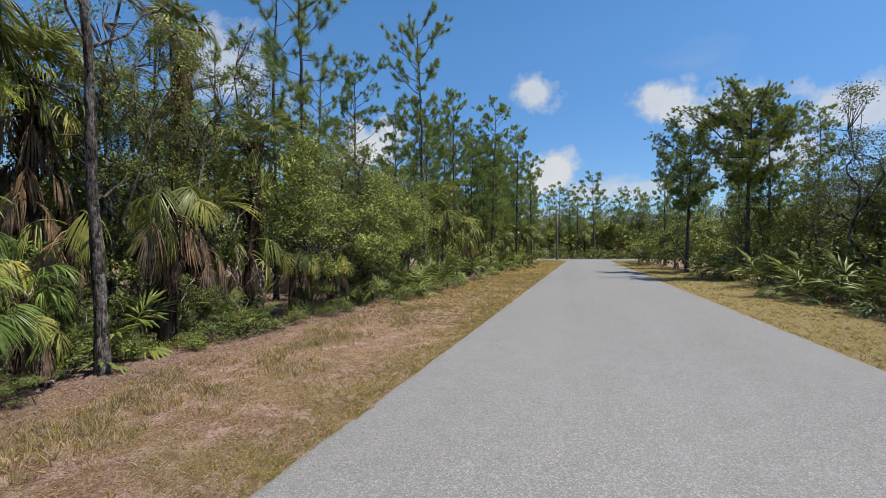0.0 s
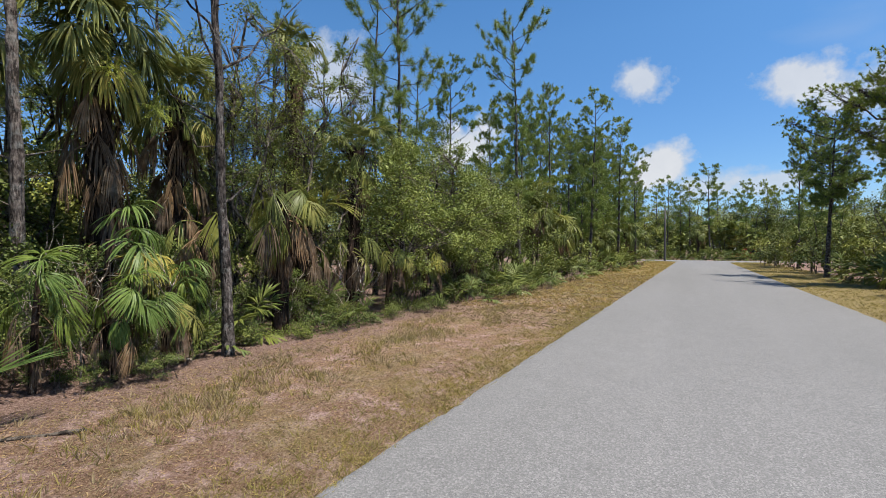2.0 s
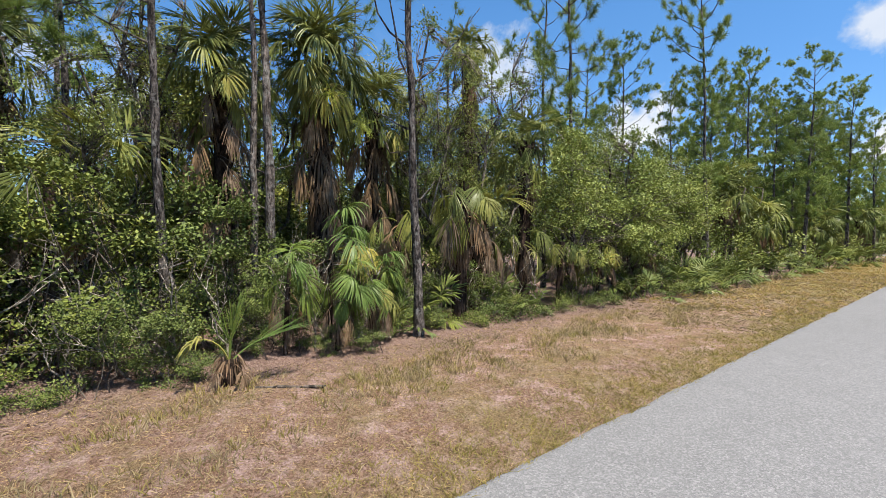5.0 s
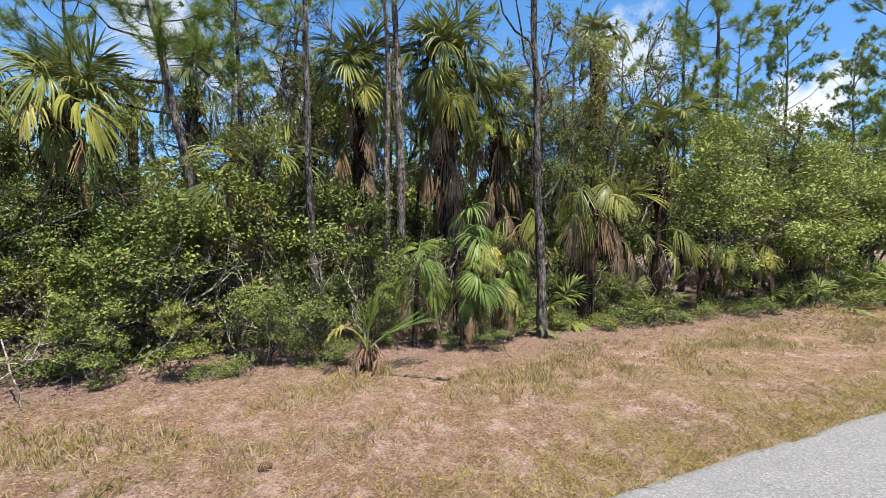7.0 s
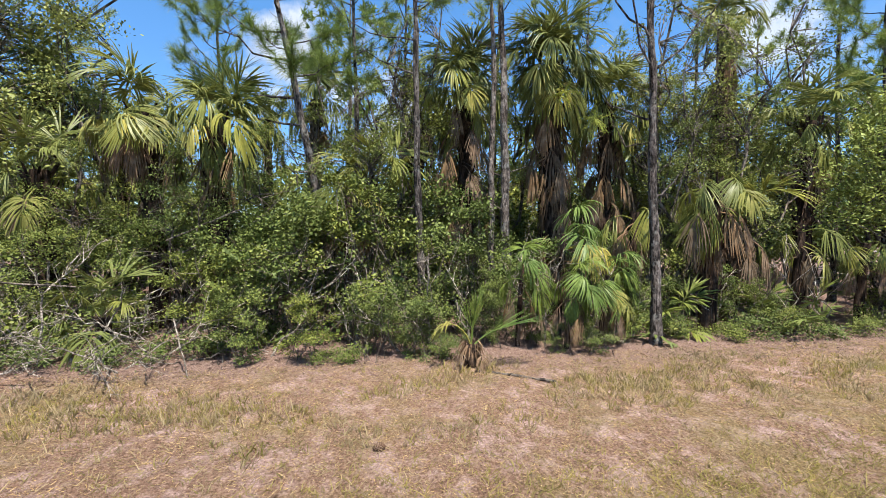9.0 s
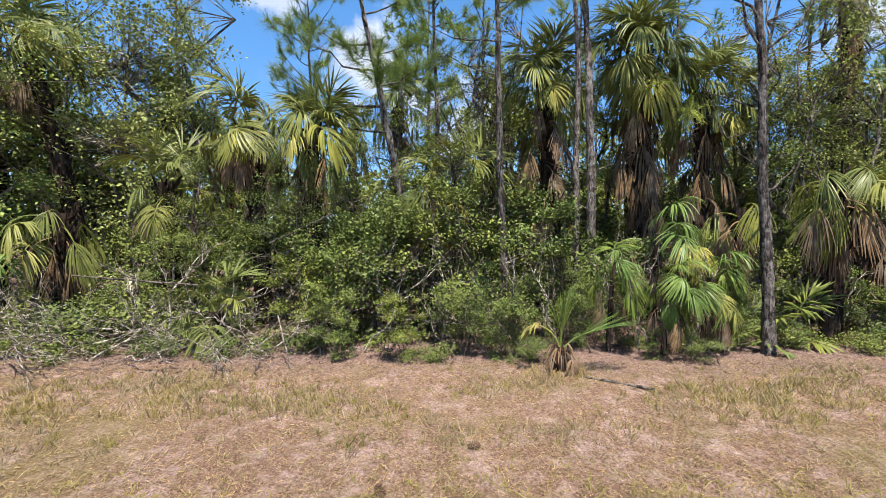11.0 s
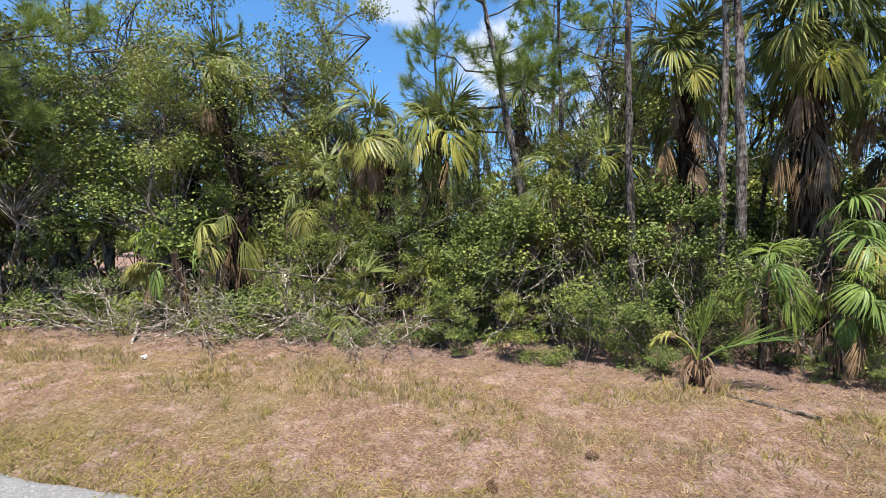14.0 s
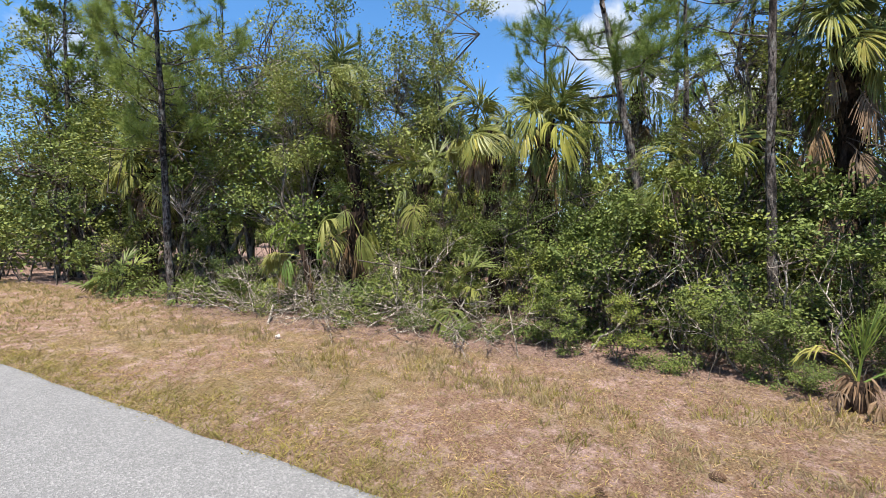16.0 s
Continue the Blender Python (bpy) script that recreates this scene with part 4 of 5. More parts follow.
# ---------------------------------------------------------------- palms
palm(301, -9.2, 2.25, 4.75, (0, -0.1), 34, 40, 2, 0.9, 0.14, skirt=3.2)
tall_palm = palm(302, -8.65, 3.95, 5.15, (0, 0), 40, 46, 2, 0.95, 0.14, skirt=3.6)
flower_cluster(tall_palm, 0.75, -0.15, 4.4)
flower_cluster(tall_palm, 0.7, 0.5, 3.95, 6)
palm(303, -9.0, 5.35, 4.6, (0, 0), 24, 44, 1, 0.86, 0.14, skirt=3.4)
palm(304, -8.6, 8.0, 6.5, (0, 0), 20, 22, 0, 0.62, 0.12, skirt=1.5)
palm(305, -7.3, 8.7, 4.0, (0, 0.1), 14, 6, 0, 0.9, 0.13, low=False, label="cabbage palm with stiff upright fans among the oaks")
for k, (x, y, h) in enumerate(((-6.1, 2.25, 1.25), (-5.95, 2.95, 1.05), (-6.05, 3.55, 1.1))):
    palm(306 + 50 * k, x, y, h, (0.15, 0), 9, 6, 2 if k == 2 else 0, 0.45, 0.035, False, True, "young cabbage palm with drooping bright fronds at the verge", 20)
palm(309 + 80, -6.55, 3.1, 1.7, (0.15, 0), 4, 8, 3, 0.66, 0.05, False, True, "young palm with hanging tan and yellow fronds", 0)
SHRUBS[1].put(-5.55, 3.2, 40, 0.3)
for x, y, q in ((-5.75, -0.7, 0.45), (-5.8, 0.1, 0.5), (-5.7, 0.75, 0.42), (-5.85, -1.5, 0.45), (-5.65, 1.1, 0.3)):
    SHRUBS[0 if q > 0.4 else 1].put(x, y, 100 * y, q)
palm(307, -6.6, 5.9, 2.6, (0.1, 0.0), 7, 11, 1, 0.85, 0.13, False, False, "cabbage palm with heavy drooping fronds", curtain=True)
sprout(-5.25, 1.32)
for seed, x, y, h, n, dry, q in ((341, -6.6, 7.7, 1.8, 5, 7, 0.6), (342, -6.55, 9.1, 1.6, 5, 5, 0.6), (343, -6.45, 10.6, 1.5, 6, 5, 0.6), (344, -6.9, 4.6, 2.1, 4, 8, 0.7), (345, -7.6, -0.2, 2.4, 5, 6, 0.6)):
    palm(seed, x, y, h, (0.1, 0.0), n, dry, 1, q, 0.07, False, False, "low cabbage palm with hanging green and brown fans", curtain=True)
palm(346, -6.35, -12.7, 0.55, (0.2, 0.1), 6, 10, 2, 0.75, 0.12, False, False, "felled palm top with limp fronds in the brush", curtain=True)
palm(347, -6.2, -11.9, 0.4, (0.1, 0.0), 3, 8, 1, 0.6, 0.1, False, False, "felled palm top with limp fronds in the brush", curtain=True)
palm(309, -8.25, -3.3, 3.6, (0.1, -0.2), 14, 14, 8, 0.8, 0.15, False, False, "cabbage palm with yellow and brown fronds", -20)
palm(336, -8.35, -2.4, 3.6, (0.1, -0.05), 26, 8, 1, 0.85, 0.16)
palm(310, -8.7, -6.8, 5.3, (0.2, -0.95), 24, 14, 1, 0.8, 0.14, False, False, "leaning cabbage palm with a tall crown")
palm(311, -10.4, -6.2, 4.6, (0, 0), 16, 15, 0, 0.9, 0.15)
palm(312, -6.3, -6.3, 1.35, (0.2, -0.1), 3, 3, 4, 0.62, 0.06, False, True, "low palm with faded drooping fronds", 10)
palm(313, -7.2, -6.0, 2.0, (0.1, 0), 5, 8, 2, 0.75, 0.13, curtain=True)
palm(314, -6.55, -3.3, 0.55, (0.1, 0), 9, 4, 1, 0.62, 0.09, False, False, "young fan palm with broad green fronds", 0)
palm(315, -6.75, -12.4, 3.1, (0, 0), 16, 14, 4, 0.95, 0.15)
palm(316, -7.0, 21.2, 3.6, (0, 0), 17, 12, 0, 1.1, 0.16)
palm(317, -5.75, 44.9, 3.2, (0, 0), 16, 9, 0, 1.2, 0.16, True)
palm(318, -13.0, -1.2, 5.4, (0, 0), 16, 11, 0, 0.9, 0.15)
palm(319, -11.9, 1.5, 4.9, (0, 0), 16, 11, 0, 0.9, 0.15)
palm(320, -8.0, -4.9, 2.6, (0, 0), 9, 10, 1, 0.8, 0.14)
palm(321, -7.3, 7.0, 2.0, (0.1, 0), 10, 5, 0, 0.9, 0.14)
palm(322, -6.7, 13.0, 1.6, (0.1, 0), 9, 5, 0, 0.9, 0.14)
palm(323, -6.5, 24.5, 2.6, (0, 0), 16, 11, 0, 1.0, 0.15, True)
palm(324, -6.0, 34.0, 2.4, (0, 0), 16, 9, 0, 1.1, 0.15, True)
palm(325, -5.6, 49.0, 2.6, (0, 0), 16, 9, 0, 1.2, 0.15, True)
palm(326, 0.4, 80.3, 4.2, (0, 0), 16, 6, 0, 1.4, 0.16, True)
palm(327, -8.2, 0.1, 2.6, (0, 0), 8, 6, 0, 0.9, 0.14)
palm(328, -7.6, 15.5, 3.0, (0, 0), 16, 9, 0, 0.95, 0.15)
palm(329, -10.5, 9.5, 5.0, (0, 0), 16, 9, 0, 0.9, 0.15, True)
palm(330, -9.8, -9.5, 3.8, (0, 0), 16, 9, 0, 0.9, 0.15, True)
palm(331, 8.3, 13.5, 2.2, (0, 0), 16, 9, 0, 1.0, 0.15, True)
palm(332, 10.5, 19.0, 4.0, (0, 0), 16, 9, 0, 1.0, 0.15, True)
palm(333, -11.5, 5.0, 4.0, (0, 0), 16, 9, 0, 0.9, 0.15, True)
for x, y, h in ((-13, -6, 4.5), (-15, 3, 5), (-14, 9, 4), (-12, 14, 4.5), (-16, -3, 5.5), (-12, -12, 4), (-9, -17, 4)):
    palm(int(400 + x * 7 + y), x, y, h, (0, 0), 12, 5, 0, 1.0, 0.15, True)

# ---------------------------------------------------------------- broadleaf trees and shrubs
for k, (x, y, s) in enumerate(((-6.75, 9.9, 0.95), (-6.9, 12.4, 1.05), (-7.0, 15.2, 1.05), (-8.3, -9.0, 1.3), (-10.0, -6.6, 1.3), (-7.9, -11.6, 1.25))):
    bush = leafy("oak_tree", 130 + k, [(0.2, 0, 2.9, 1.5, 1.6, 1.3), (0.5, 0.8, 1.9, 1.1, 1.2, 0.9), (0.3, -0.9, 2.0, 1.1, 1.1, 0.9), (0.1, -0.2, 4.0, 1.1, 1.1, 0.8)], (920 if k < 3 else 800), 18, 0.064 if k < 3 else 0.056, (M_YOUNG_OAK, M_YOUNG_OAK, M_YOUNG_OAK, M_YOUNG_OAK, M_DULL, M_YOUNG_OAK)[k],
                 "dense rounded young oak at the wood's edge", "oak tree", "oaks", 3, 0.07, 0.15, 0.24 if k < 3 else 0.45, M_WOOD if k < 3 else M_GREY, 0.115)
    bush.matrix_basis = pose(x, y, 0, 0, 0, 0) @ Matrix.Scale(s, 4)
for k, (kind, x, y, s) in enumerate((
        (0, -8.4, 12.2, 1.05), (1, -8.8, 15.0, 1.1), (0, -7.2, 17.0, 0.9), (1, -9.0, 19.0, 1.0),
        (2, -9.8, -5.0, 1.15), (1, -7.6, -10.2, 1.1), (0, -7.2, -12.0, 1.15), (1, -6.9, -14.5, 1.1), (0, -8.5, -16.5, 1.2),
        (1, -10.4, -1.8, 0.8), (0, -10.5, 7.0, 0.95), (2, -10.3, 3.4, 0.9), (1, -11.0, -9.0, 1.2), (2, -8.4, 6.9, 0.85), (1, -7.9, 6.6, 0.8), (0, -9.2, 7.2, 0.95), (0, -10.6, -3.8, 0.85), (2, -7.2, -7.8, 0.9))):
    OAKS[kind].put(x, y, spin(), s)
for k, (x, y, s) in enumerate(((-12.0, 0.6, 1.0), (-12.2, -1.2, 0.95), (-11.2, 1.9, 0.9), (-10.2, -5.5, 0.85), (-9.4, 0.9, 0.85), (-11.5, 3.0, 1.0))):
    TALL[k % 2].put(x, y, spin(), s)
for k, (kind, x, y, s) in enumerate((
        (0, -6.9, -0.85, 1.1), (2, -6.7, 0.2, 1.0), (1, -6.3, 0.55, 0.7), (0, -7.5, -1.6, 1.0), (1, -7.3, 0.9, 0.85), (2, -7.9, -0.5, 1.0), (0, -6.5, -1.7, 0.75),
        (1, -7.2, 2.4, 0.7), (0, -7.6, 4.6, 0.9), (2, -7.4, 6.1, 0.8), (1, -6.9, 7.5, 0.6), (0, -6.4, 9.6, 0.8), (2, -6.2, 11.2, 0.85), (1, -6.4, 12.6, 0.7),
        (0, -7.6, -3.6, 0.85), (1, -7.2, -4.8, 0.8), (2, -7.8, -5.6, 0.9), (0, -7.4, -7.6, 0.9), (1, -6.9, -8.7, 0.85), (2, -6.6, -10.2, 0.8), (0, -6.4, -11.2, 0.9), (1, -6.3, -13.4, 1.0),
        (0, -6.6, 14.6, 0.9), (2, -6.8, 16.2, 1.0), (1, -6.5, 18.0, 0.9), (0, -6.7, 20.2, 1.0), (2, -6.5, 22.6, 1.0), (0, -6.3, 25.5, 1.1), (1, -6.2, 28.6, 1.1), (2, -6.1, 32.0, 1.2), (0, -6.0, 36.0, 1.2), (1, -5.8, 40.0, 1.2), (2, -5.9, 44.0, 1.2), (0, -5.8, 48.0, 1.2), (1, -5.8, 52.5, 1.3),
        (0, -8.6, 1.4, 1.1), (2, -9.3, -2.9, 1.1), (0, -9.0, 4.9, 1.1), (1, -9.4, -8.0, 1.1), (2, -10.0, 0.4, 1.2), (0, -10.3, 2.4, 1.2), (2, -9.4, 7.6, 1.1), (0, -5.5, -11.6, 0.6))):
    (SHRUBS if -11 < y < 19 and x > -7.75 else SHRUBS_MID if -14 < y < 19 else SHRUBS_FAR)[kind].put(x, y, spin(), s)
for k, (x, y, s) in enumerate((
        (-6.2, 4.9, 0.6), (-6.1, 5.8, 0.55), (-6.0, 6.5, 0.8), (-5.9, 7.3, 0.75), (-6.0, 8.6, 0.6), (-6.1, 10.2, 0.7), (-5.9, 9.5, 0.5),
        (-6.2, -2.4, 0.7), (-5.9, -3.9, 0.6), (-5.75, -4.9, 0.6), (-5.85, -5.8, 0.6), (-5.7, -7.0, 0.6), (-6.0, -3.0, 0.55), (-6.8, -3.9, 1.1), (-6.9, -4.8, 1.2), (-6.8, -5.7, 1.2), (-6.7, -6.8, 1.1), (-6.3, -7.8, 1.0), (-5.9, -8.8, 1.0), (-5.8, -10.4, 1.0), (-6.9, -5.3, 1.2), (-6.8, -7.1, 1.2),
        (-5.9, 0.9, 0.5), (-5.7, -0.4, 0.4), (-5.6, 13.4, 0.8), (-5.7, 15.0, 0.9), (-5.8, 17.0, 0.9), (-5.7, 19.0, 0.9))):
    GROUNDCOVER[k % 2].put(x, y, spin(), s)
for k, (x, y, s) in enumerate((
        (-5.75, 12.0, 1.0), (-5.6, 14.2, 1.0), (-5.8, 15.8, 1.1), (-5.7, 17.8, 1.1), (-5.9, 20.0, 1.2), (-5.7, 22.5, 1.2), (-5.6, 25.5, 1.3), (-5.6, 29, 1.3), (-5.5, 33, 1.4), (-5.4, 37.5, 1.4), (-5.3, 42, 1.5), (-5.2, 46.5, 1.5),
        (-6.4, 4.0, 0.8), (-6.7, 5.1, 0.9), (-6.4, 7.4, 0.9), (-6.3, -8.3, 0.8), (-5.45, -11.9, 1.0), (-6.9, 10.6, 1.0), (-6.2, 13.8, 1.0), (-5.9, -9.4, 0.6), (-6.1, 16.8, 1.0), (-6.2, 19.0, 1.0),
        (7.0, 13.0, 1.2), (7.3, 15.0, 1.3), (7.0, 17.2, 1.3), (7.4, 19.2, 1.4), (7.0, 21.5, 1.4), (7.3, 24.0, 1.4), (6.8, 27, 1.4), (6.8, 30, 1.4), (8.3, 16.2, 1.4), (8.5, 20.0, 1.4), (6.4, 15.9, 0.9), (6.9, 11.2, 1.2))):
    PALMETTOS[k % 3].put(x, y, spin(), s)

# leafy storey under the roadside pines
for k in range(16):
    FAR_TREES[(k + 1) % 2].put(rnd.uniform(-12.5, -9.2), 11 + 42 * (k + rnd.random()) / 16, spin(), rnd.uniform(0.8, 1.0))
for k in range(18):
    FAR_TREES[k % 2].put(rnd.uniform(-9.2, -7.0), 18.5 + 36 * (k + rnd.random()) / 18, spin(), rnd.uniform(0.5, 0.72))
for k, (x, y, h) in enumerate(((-8.4, 24.0, 9.0), (-6.9, 31.8, 9.2), (-6.3, 34.8, 8.8), (-6.6, 38.2, 9.4), (-6.2, 44.0, 9.2), (-6.8, 49.5, 9.5), (-9.8, 27.0, 9.5), (-9.0, 34.5, 9.8), (-8.8, 40.5, 10.0))):
    PINES[(k + 2) % 4].put(x, y, spin(), h / 11.0)
# thicket behind the roadside palms
for k, (kind, x, y, s) in enumerate(((2, -6.9, 2.0, 0.6), (0, -7.0, 3.7, 0.5), (2, -6.9, 4.7, 0.6), (0, -7.0, 6.6, 0.6), (2, -7.9, 3.2, 0.8), (2, -7.7, 5.3, 0.8), (2, -8.2, 4.3, 0.9), (0, -7.9, 2.0, 0.8))):
    (SHRUBS if k < 4 else SHRUBS_MID)[kind].put(x, y, spin(), s)

for k, (kind, x, y, s) in enumerate(((2, -6.45, 2.1, 0.45), (0, -6.5, 2.7, 0.5), (2, -6.55, 3.4, 0.5), (0, -6.5, 4.0, 0.45), (2, -6.6, 4.6, 0.5), (0, -6.7, 5.2, 0.5), (2, -6.2, 1.75, 0.4), (2, -6.1, 2.45, 0.33), (0, -6.05, 3.3, 0.33), (2, -6.1, 3.95, 0.36), (0, -5.75, 2.7, 0.22), (1, -6.3, 4.9, 0.35), (0, -6.35, 6.3, 0.5), (1, -6.2, 7.1, 0.45),
                                     (0, -7.0, -1.3, 1.05), (2, -7.1, 0.5, 1.0), (2, -6.9, 1.4, 0.85), (0, -6.6, -2.1, 0.7))):
    SHRUBS[kind].put(x, y, spin(), s)
for k, (x, y, s) in enumerate(((-7.4, 7.5, 0.9), (-7.7, 6.4, 0.85), (-8.0, 9.3, 1.0), (-8.6, 6.2, 1.0), (-9.6, 1.0, 0.95), (-7.9, 0.2, 0.6), (-9.9, 6.6, 1.05))):
    TALL[k % 2].put(x, y, spin(), s)
    if k in (0, 2, 3):
        OAKS[2].put(x - 0.3, y + 0.3, spin(), s * 0.8)

for k, (kind, x, y, s) in enumerate(((1, -7.7, -2.9, 0.55), (1, -7.5, -4.2, 0.5), (1, -8.0, -1.6, 0.6), (0, -8.4, -10.2, 1.5), (1, -7.2, -12.8, 1.5), (0, -10.5, -11.5, 1.7), (1, -9.4, -8.2, 1.35), (0, -6.7, -17.0, 1.4))):
    OAKS[kind].put(x, y, spin(), s)

# the wood across the lane
PINE_BROAD.put(7.8, 26.2, 20, 8.6 / 11.5)
PINE_ROUND.put(6.4, 32.7, 200, 9.0 / 11.5)
for k, (x, y, h) in enumerate(((8.95, 26.8, 8.8), (9.6, 33, 9.5), (8.0, 40, 10), (11, 38, 10.5), (7.4, 47, 10), (10, 52, 11), (12.5, 30, 9))):
    PINES[k % 4].put(x, y, spin(), h / 11.0)
for k, (kind, x, y, s) in enumerate(((0, 8.4, 17.4, 1.15), (1, 9.2, 22.5, 1.0), (0, 10.2, 14.5, 1.1), (1, 8.6, 29.5, 0.9), (0, 7.9, 35.5, 0.9), (1, 9.8, 25.0, 1.0), (0, 7.6, 43, 0.9), (1, 7.4, 50, 0.9), (0, 7.2, 56, 0.8), (1, 11.5, 19.5, 1.1), (0, 12.0, 24.0, 1.1), (1, 8.2, 12.0, 0.9), (0, 12.5, 17.0, 1.2))):
    # nearer trees all take the darker leaf, with their backlit shade in its colour
    if y < 24:
        OAKS[1].put(x, y, spin(), s)
    else:
        FAR_TREES[kind].put(x, y, spin(), s * 0.68)
for k, (x, y, s) in enumerate(((9.6, 13.2, 0.5), (10.6, 16.4, 0.6), (9.4, 19.0, 0.5), (11.2, 21.0, 0.65), (9.2, 23.5, 0.5), (12.4, 14.8, 0.65))):
    FAR_TREES[1].put(x, y, spin(), s)
for k, (x, y, s) in enumerate(((7.6, 14.2, 1.0), (7.9, 18.4, 1.1), (8.0, 22.0, 1.1), (7.4, 25.2, 1.1), (7.2, 28.5, 1.2), (7.0, 33.5, 1.3), (6.7, 38, 1.3), (6.5, 43, 1.3), (6.4, 48, 1.4), (6.3, 53, 1.4), (6.3, 58, 1.4), (9.5, 16.0, 1.3))):
    SHRUBS_FAR[k % 3].put(x, y, spin(), s)

# the wood's edge farther back along the lane
for k in range(26):
    y = -15 - k * 1.9
    SHRUBS_FAR[k % 3].put(-6.0 + rnd.uniform(-0.5, 0.5), y, spin(), rnd.uniform(0.9, 1.4))
    if k % 2:
        FAR_TREES[k % 2].put(-7.4 + rnd.uniform(-0.8, 0.5), y, spin(), rnd.uniform(0.6, 0.8))
    if k % 4 == 0:
        PINES_FAR[k % 3].put(-6.8 + rnd.uniform(-0.6, 0.6), y - 1, spin(), rnd.uniform(0.7, 0.95))

for k in range(18):
    SHRUBS_FAR[k % 3].put(rnd.uniform(-13, -7.5), -16 - 26 * (k + rnd.random()) / 18, spin(), rnd.uniform(1.6, 2.4))
for k in range(7):
    FAR_TREES[k % 2].put(rnd.uniform(-12, -8), -18 - 4 * k, spin(), rnd.uniform(0.65, 0.8))
# shaded thicket round the palm trunks
for k in range(16):
    SHRUBS_MID[k % 3].put(rnd.uniform(-9.9, -8.0), -5.5 + 8.0 * (k + rnd.random()) / 16, spin(), rnd.uniform(0.8, 1.35))
# dense undergrowth deep in the wood; its dark leaf colour carries some of the shade
for k in range(12):
    SHRUBS_MID[k % 3].put(rnd.uniform(-13.5, -10.5), 1.0 + 6.5 * (k + rnd.random()) / 12, spin(), rnd.uniform(1.2, 1.7))
for k in range(54):
    SHRUBS_MID[0].put(rnd.uniform(-16.5, -11.5), -22 + 50 * (k + rnd.random()) / 54, spin(), rnd.uniform(1.5, 2.3))
for k in range(30):
    FAR_TREES[k % 2].put(rnd.uniform(-19, -14), -24 + 54 * (k + rnd.random()) / 30, spin(), rnd.uniform(0.6, 0.75))
for k in range(12):
    OAKS[1].put(rnd.uniform(9, 13), 12 + 2.2 * k, spin(), rnd.uniform(0.9, 1.1)) if k < 5 else FAR_TREES[k % 2].put(rnd.uniform(9, 13), 12 + 3 * k, spin(), rnd.uniform(0.6, 0.75))
# deep in the wood
for k in range(14):
    x, y = rnd.uniform(-28, -19), rnd.uniform(-30, 55)
    FAR_TREES[k % 2].put(x, y, spin(), rnd.uniform(0.55, 0.85))
for k in range(18):
    x, y = rnd.uniform(-26, -16), rnd.uniform(-30, 60)
    PINES_FAR[k % 3].put(x, y, spin(), rnd.uniform(0.75, 1.0))
for k in range(14):
    SHRUBS_MID[k % 3].put(rnd.uniform(-11.5, -10), rnd.uniform(-18, 24), spin(), rnd.uniform(1.0, 1.5))
for k in range(12):
    FAR_TREES[k % 2].put(rnd.uniform(13, 28), rnd.uniform(14, 66), spin(), rnd.uniform(0.6, 0.8))

for k in range(30):
    SHRUBS_DEEP[0].put(rnd.uniform(11, 20), 12 + 54 * (k + rnd.random()) / 30, spin(), rnd.uniform(1.6, 2.3))

for k in range(36):
    SHRUBS_DEEP[k % 3].put(rnd.uniform(-31, -27), -34 + 104 * (k + rnd.random()) / 36, spin(), rnd.uniform(2.2, 3.2))
for k in range(14):
    SHRUBS_DEEP[k % 3].put(rnd.uniform(22, 27), 14 + 50 * (k + rnd.random()) / 14, spin(), rnd.uniform(2.2, 3.2))
for k in range(30):
    SHRUBS_DEEP[k % 3].put(-44 + 92 * (k + rnd.random()) / 30, rnd.uniform(108, 114), spin(), rnd.uniform(3.0, 4.2))

# tall leafy trees closing the wood's edge behind the young pine
for k, (x, y, q) in enumerate(((-8.0, -13.0, 1.35), (-6.8, -16.5, 1.4), (-9.6, -12.0, 1.35), (-7.4, -19.0, 1.5), (-9.0, -15.0, 1.5))):
    OAKS[k % 2].put(x, y, spin(), q)

# beyond the cross street
for k in range(52):
    SHRUBS_DEEP[k % 3].put(-40 + 86 * (k + rnd.random()) / 44, rnd.uniform(85, 93), spin(), rnd.uniform(2.4, 3.4))
for k in range(34):
    PINES_FAR[k % 3].put(-34 + 74 * (k + rnd.random()) / 34, rnd.uniform(84, 100), spin(), rnd.uniform(1.0, 1.3))
for k in range(46):
    FAR_TREES[k % 2].put(-36 + 78 * (k + rnd.random()) / 46, rnd.uniform(86, 104), spin(), rnd.uniform(0.9, 1.3))
for k in range(22):
    FAR_TREES[k % 2].put(-40 + 88 * (k + rnd.random()) / 22, rnd.uniform(96, 110), spin(), rnd.uniform(1.45, 1.75))
for k in range(34):
    PALMETTOS[k % 3].put(-14 + 34 * (k + rnd.random()) / 34, rnd.uniform(77.2, 79.5), spin(), rnd.uniform(1.2, 1.8))
for k in range(16):
    SHRUBS_DEEP[k % 3].put(-16 + 38 * (k + rnd.random()) / 16, rnd.uniform(80, 84), spin(), rnd.uniform(1.0, 1.5))
for k in range(30):
    SHRUBS_DEEP[k % 3].put(-40 + 86 * (k + rnd.random()) / 30, rnd.uniform(95, 100), spin(), rnd.uniform(3.0, 4.0))
for k in range(36):
    FAR_TREES[k % 2].put(-38 + 84 * (k + rnd.random()) / 36, rnd.uniform(98, 106), spin(), rnd.uniform(1.2, 1.5))
for mass in SHRUBS_DEEP:
    mass.finish("deep_undergrowth", "dense leafy undergrowth deep in the wood", "undergrowth")


# ---------------------------------------------------------------- grass and litter on the verge
def clear_of_road(x, y, gap=0.0):
    return x < -2.1 - gap or x > 3.62 + gap


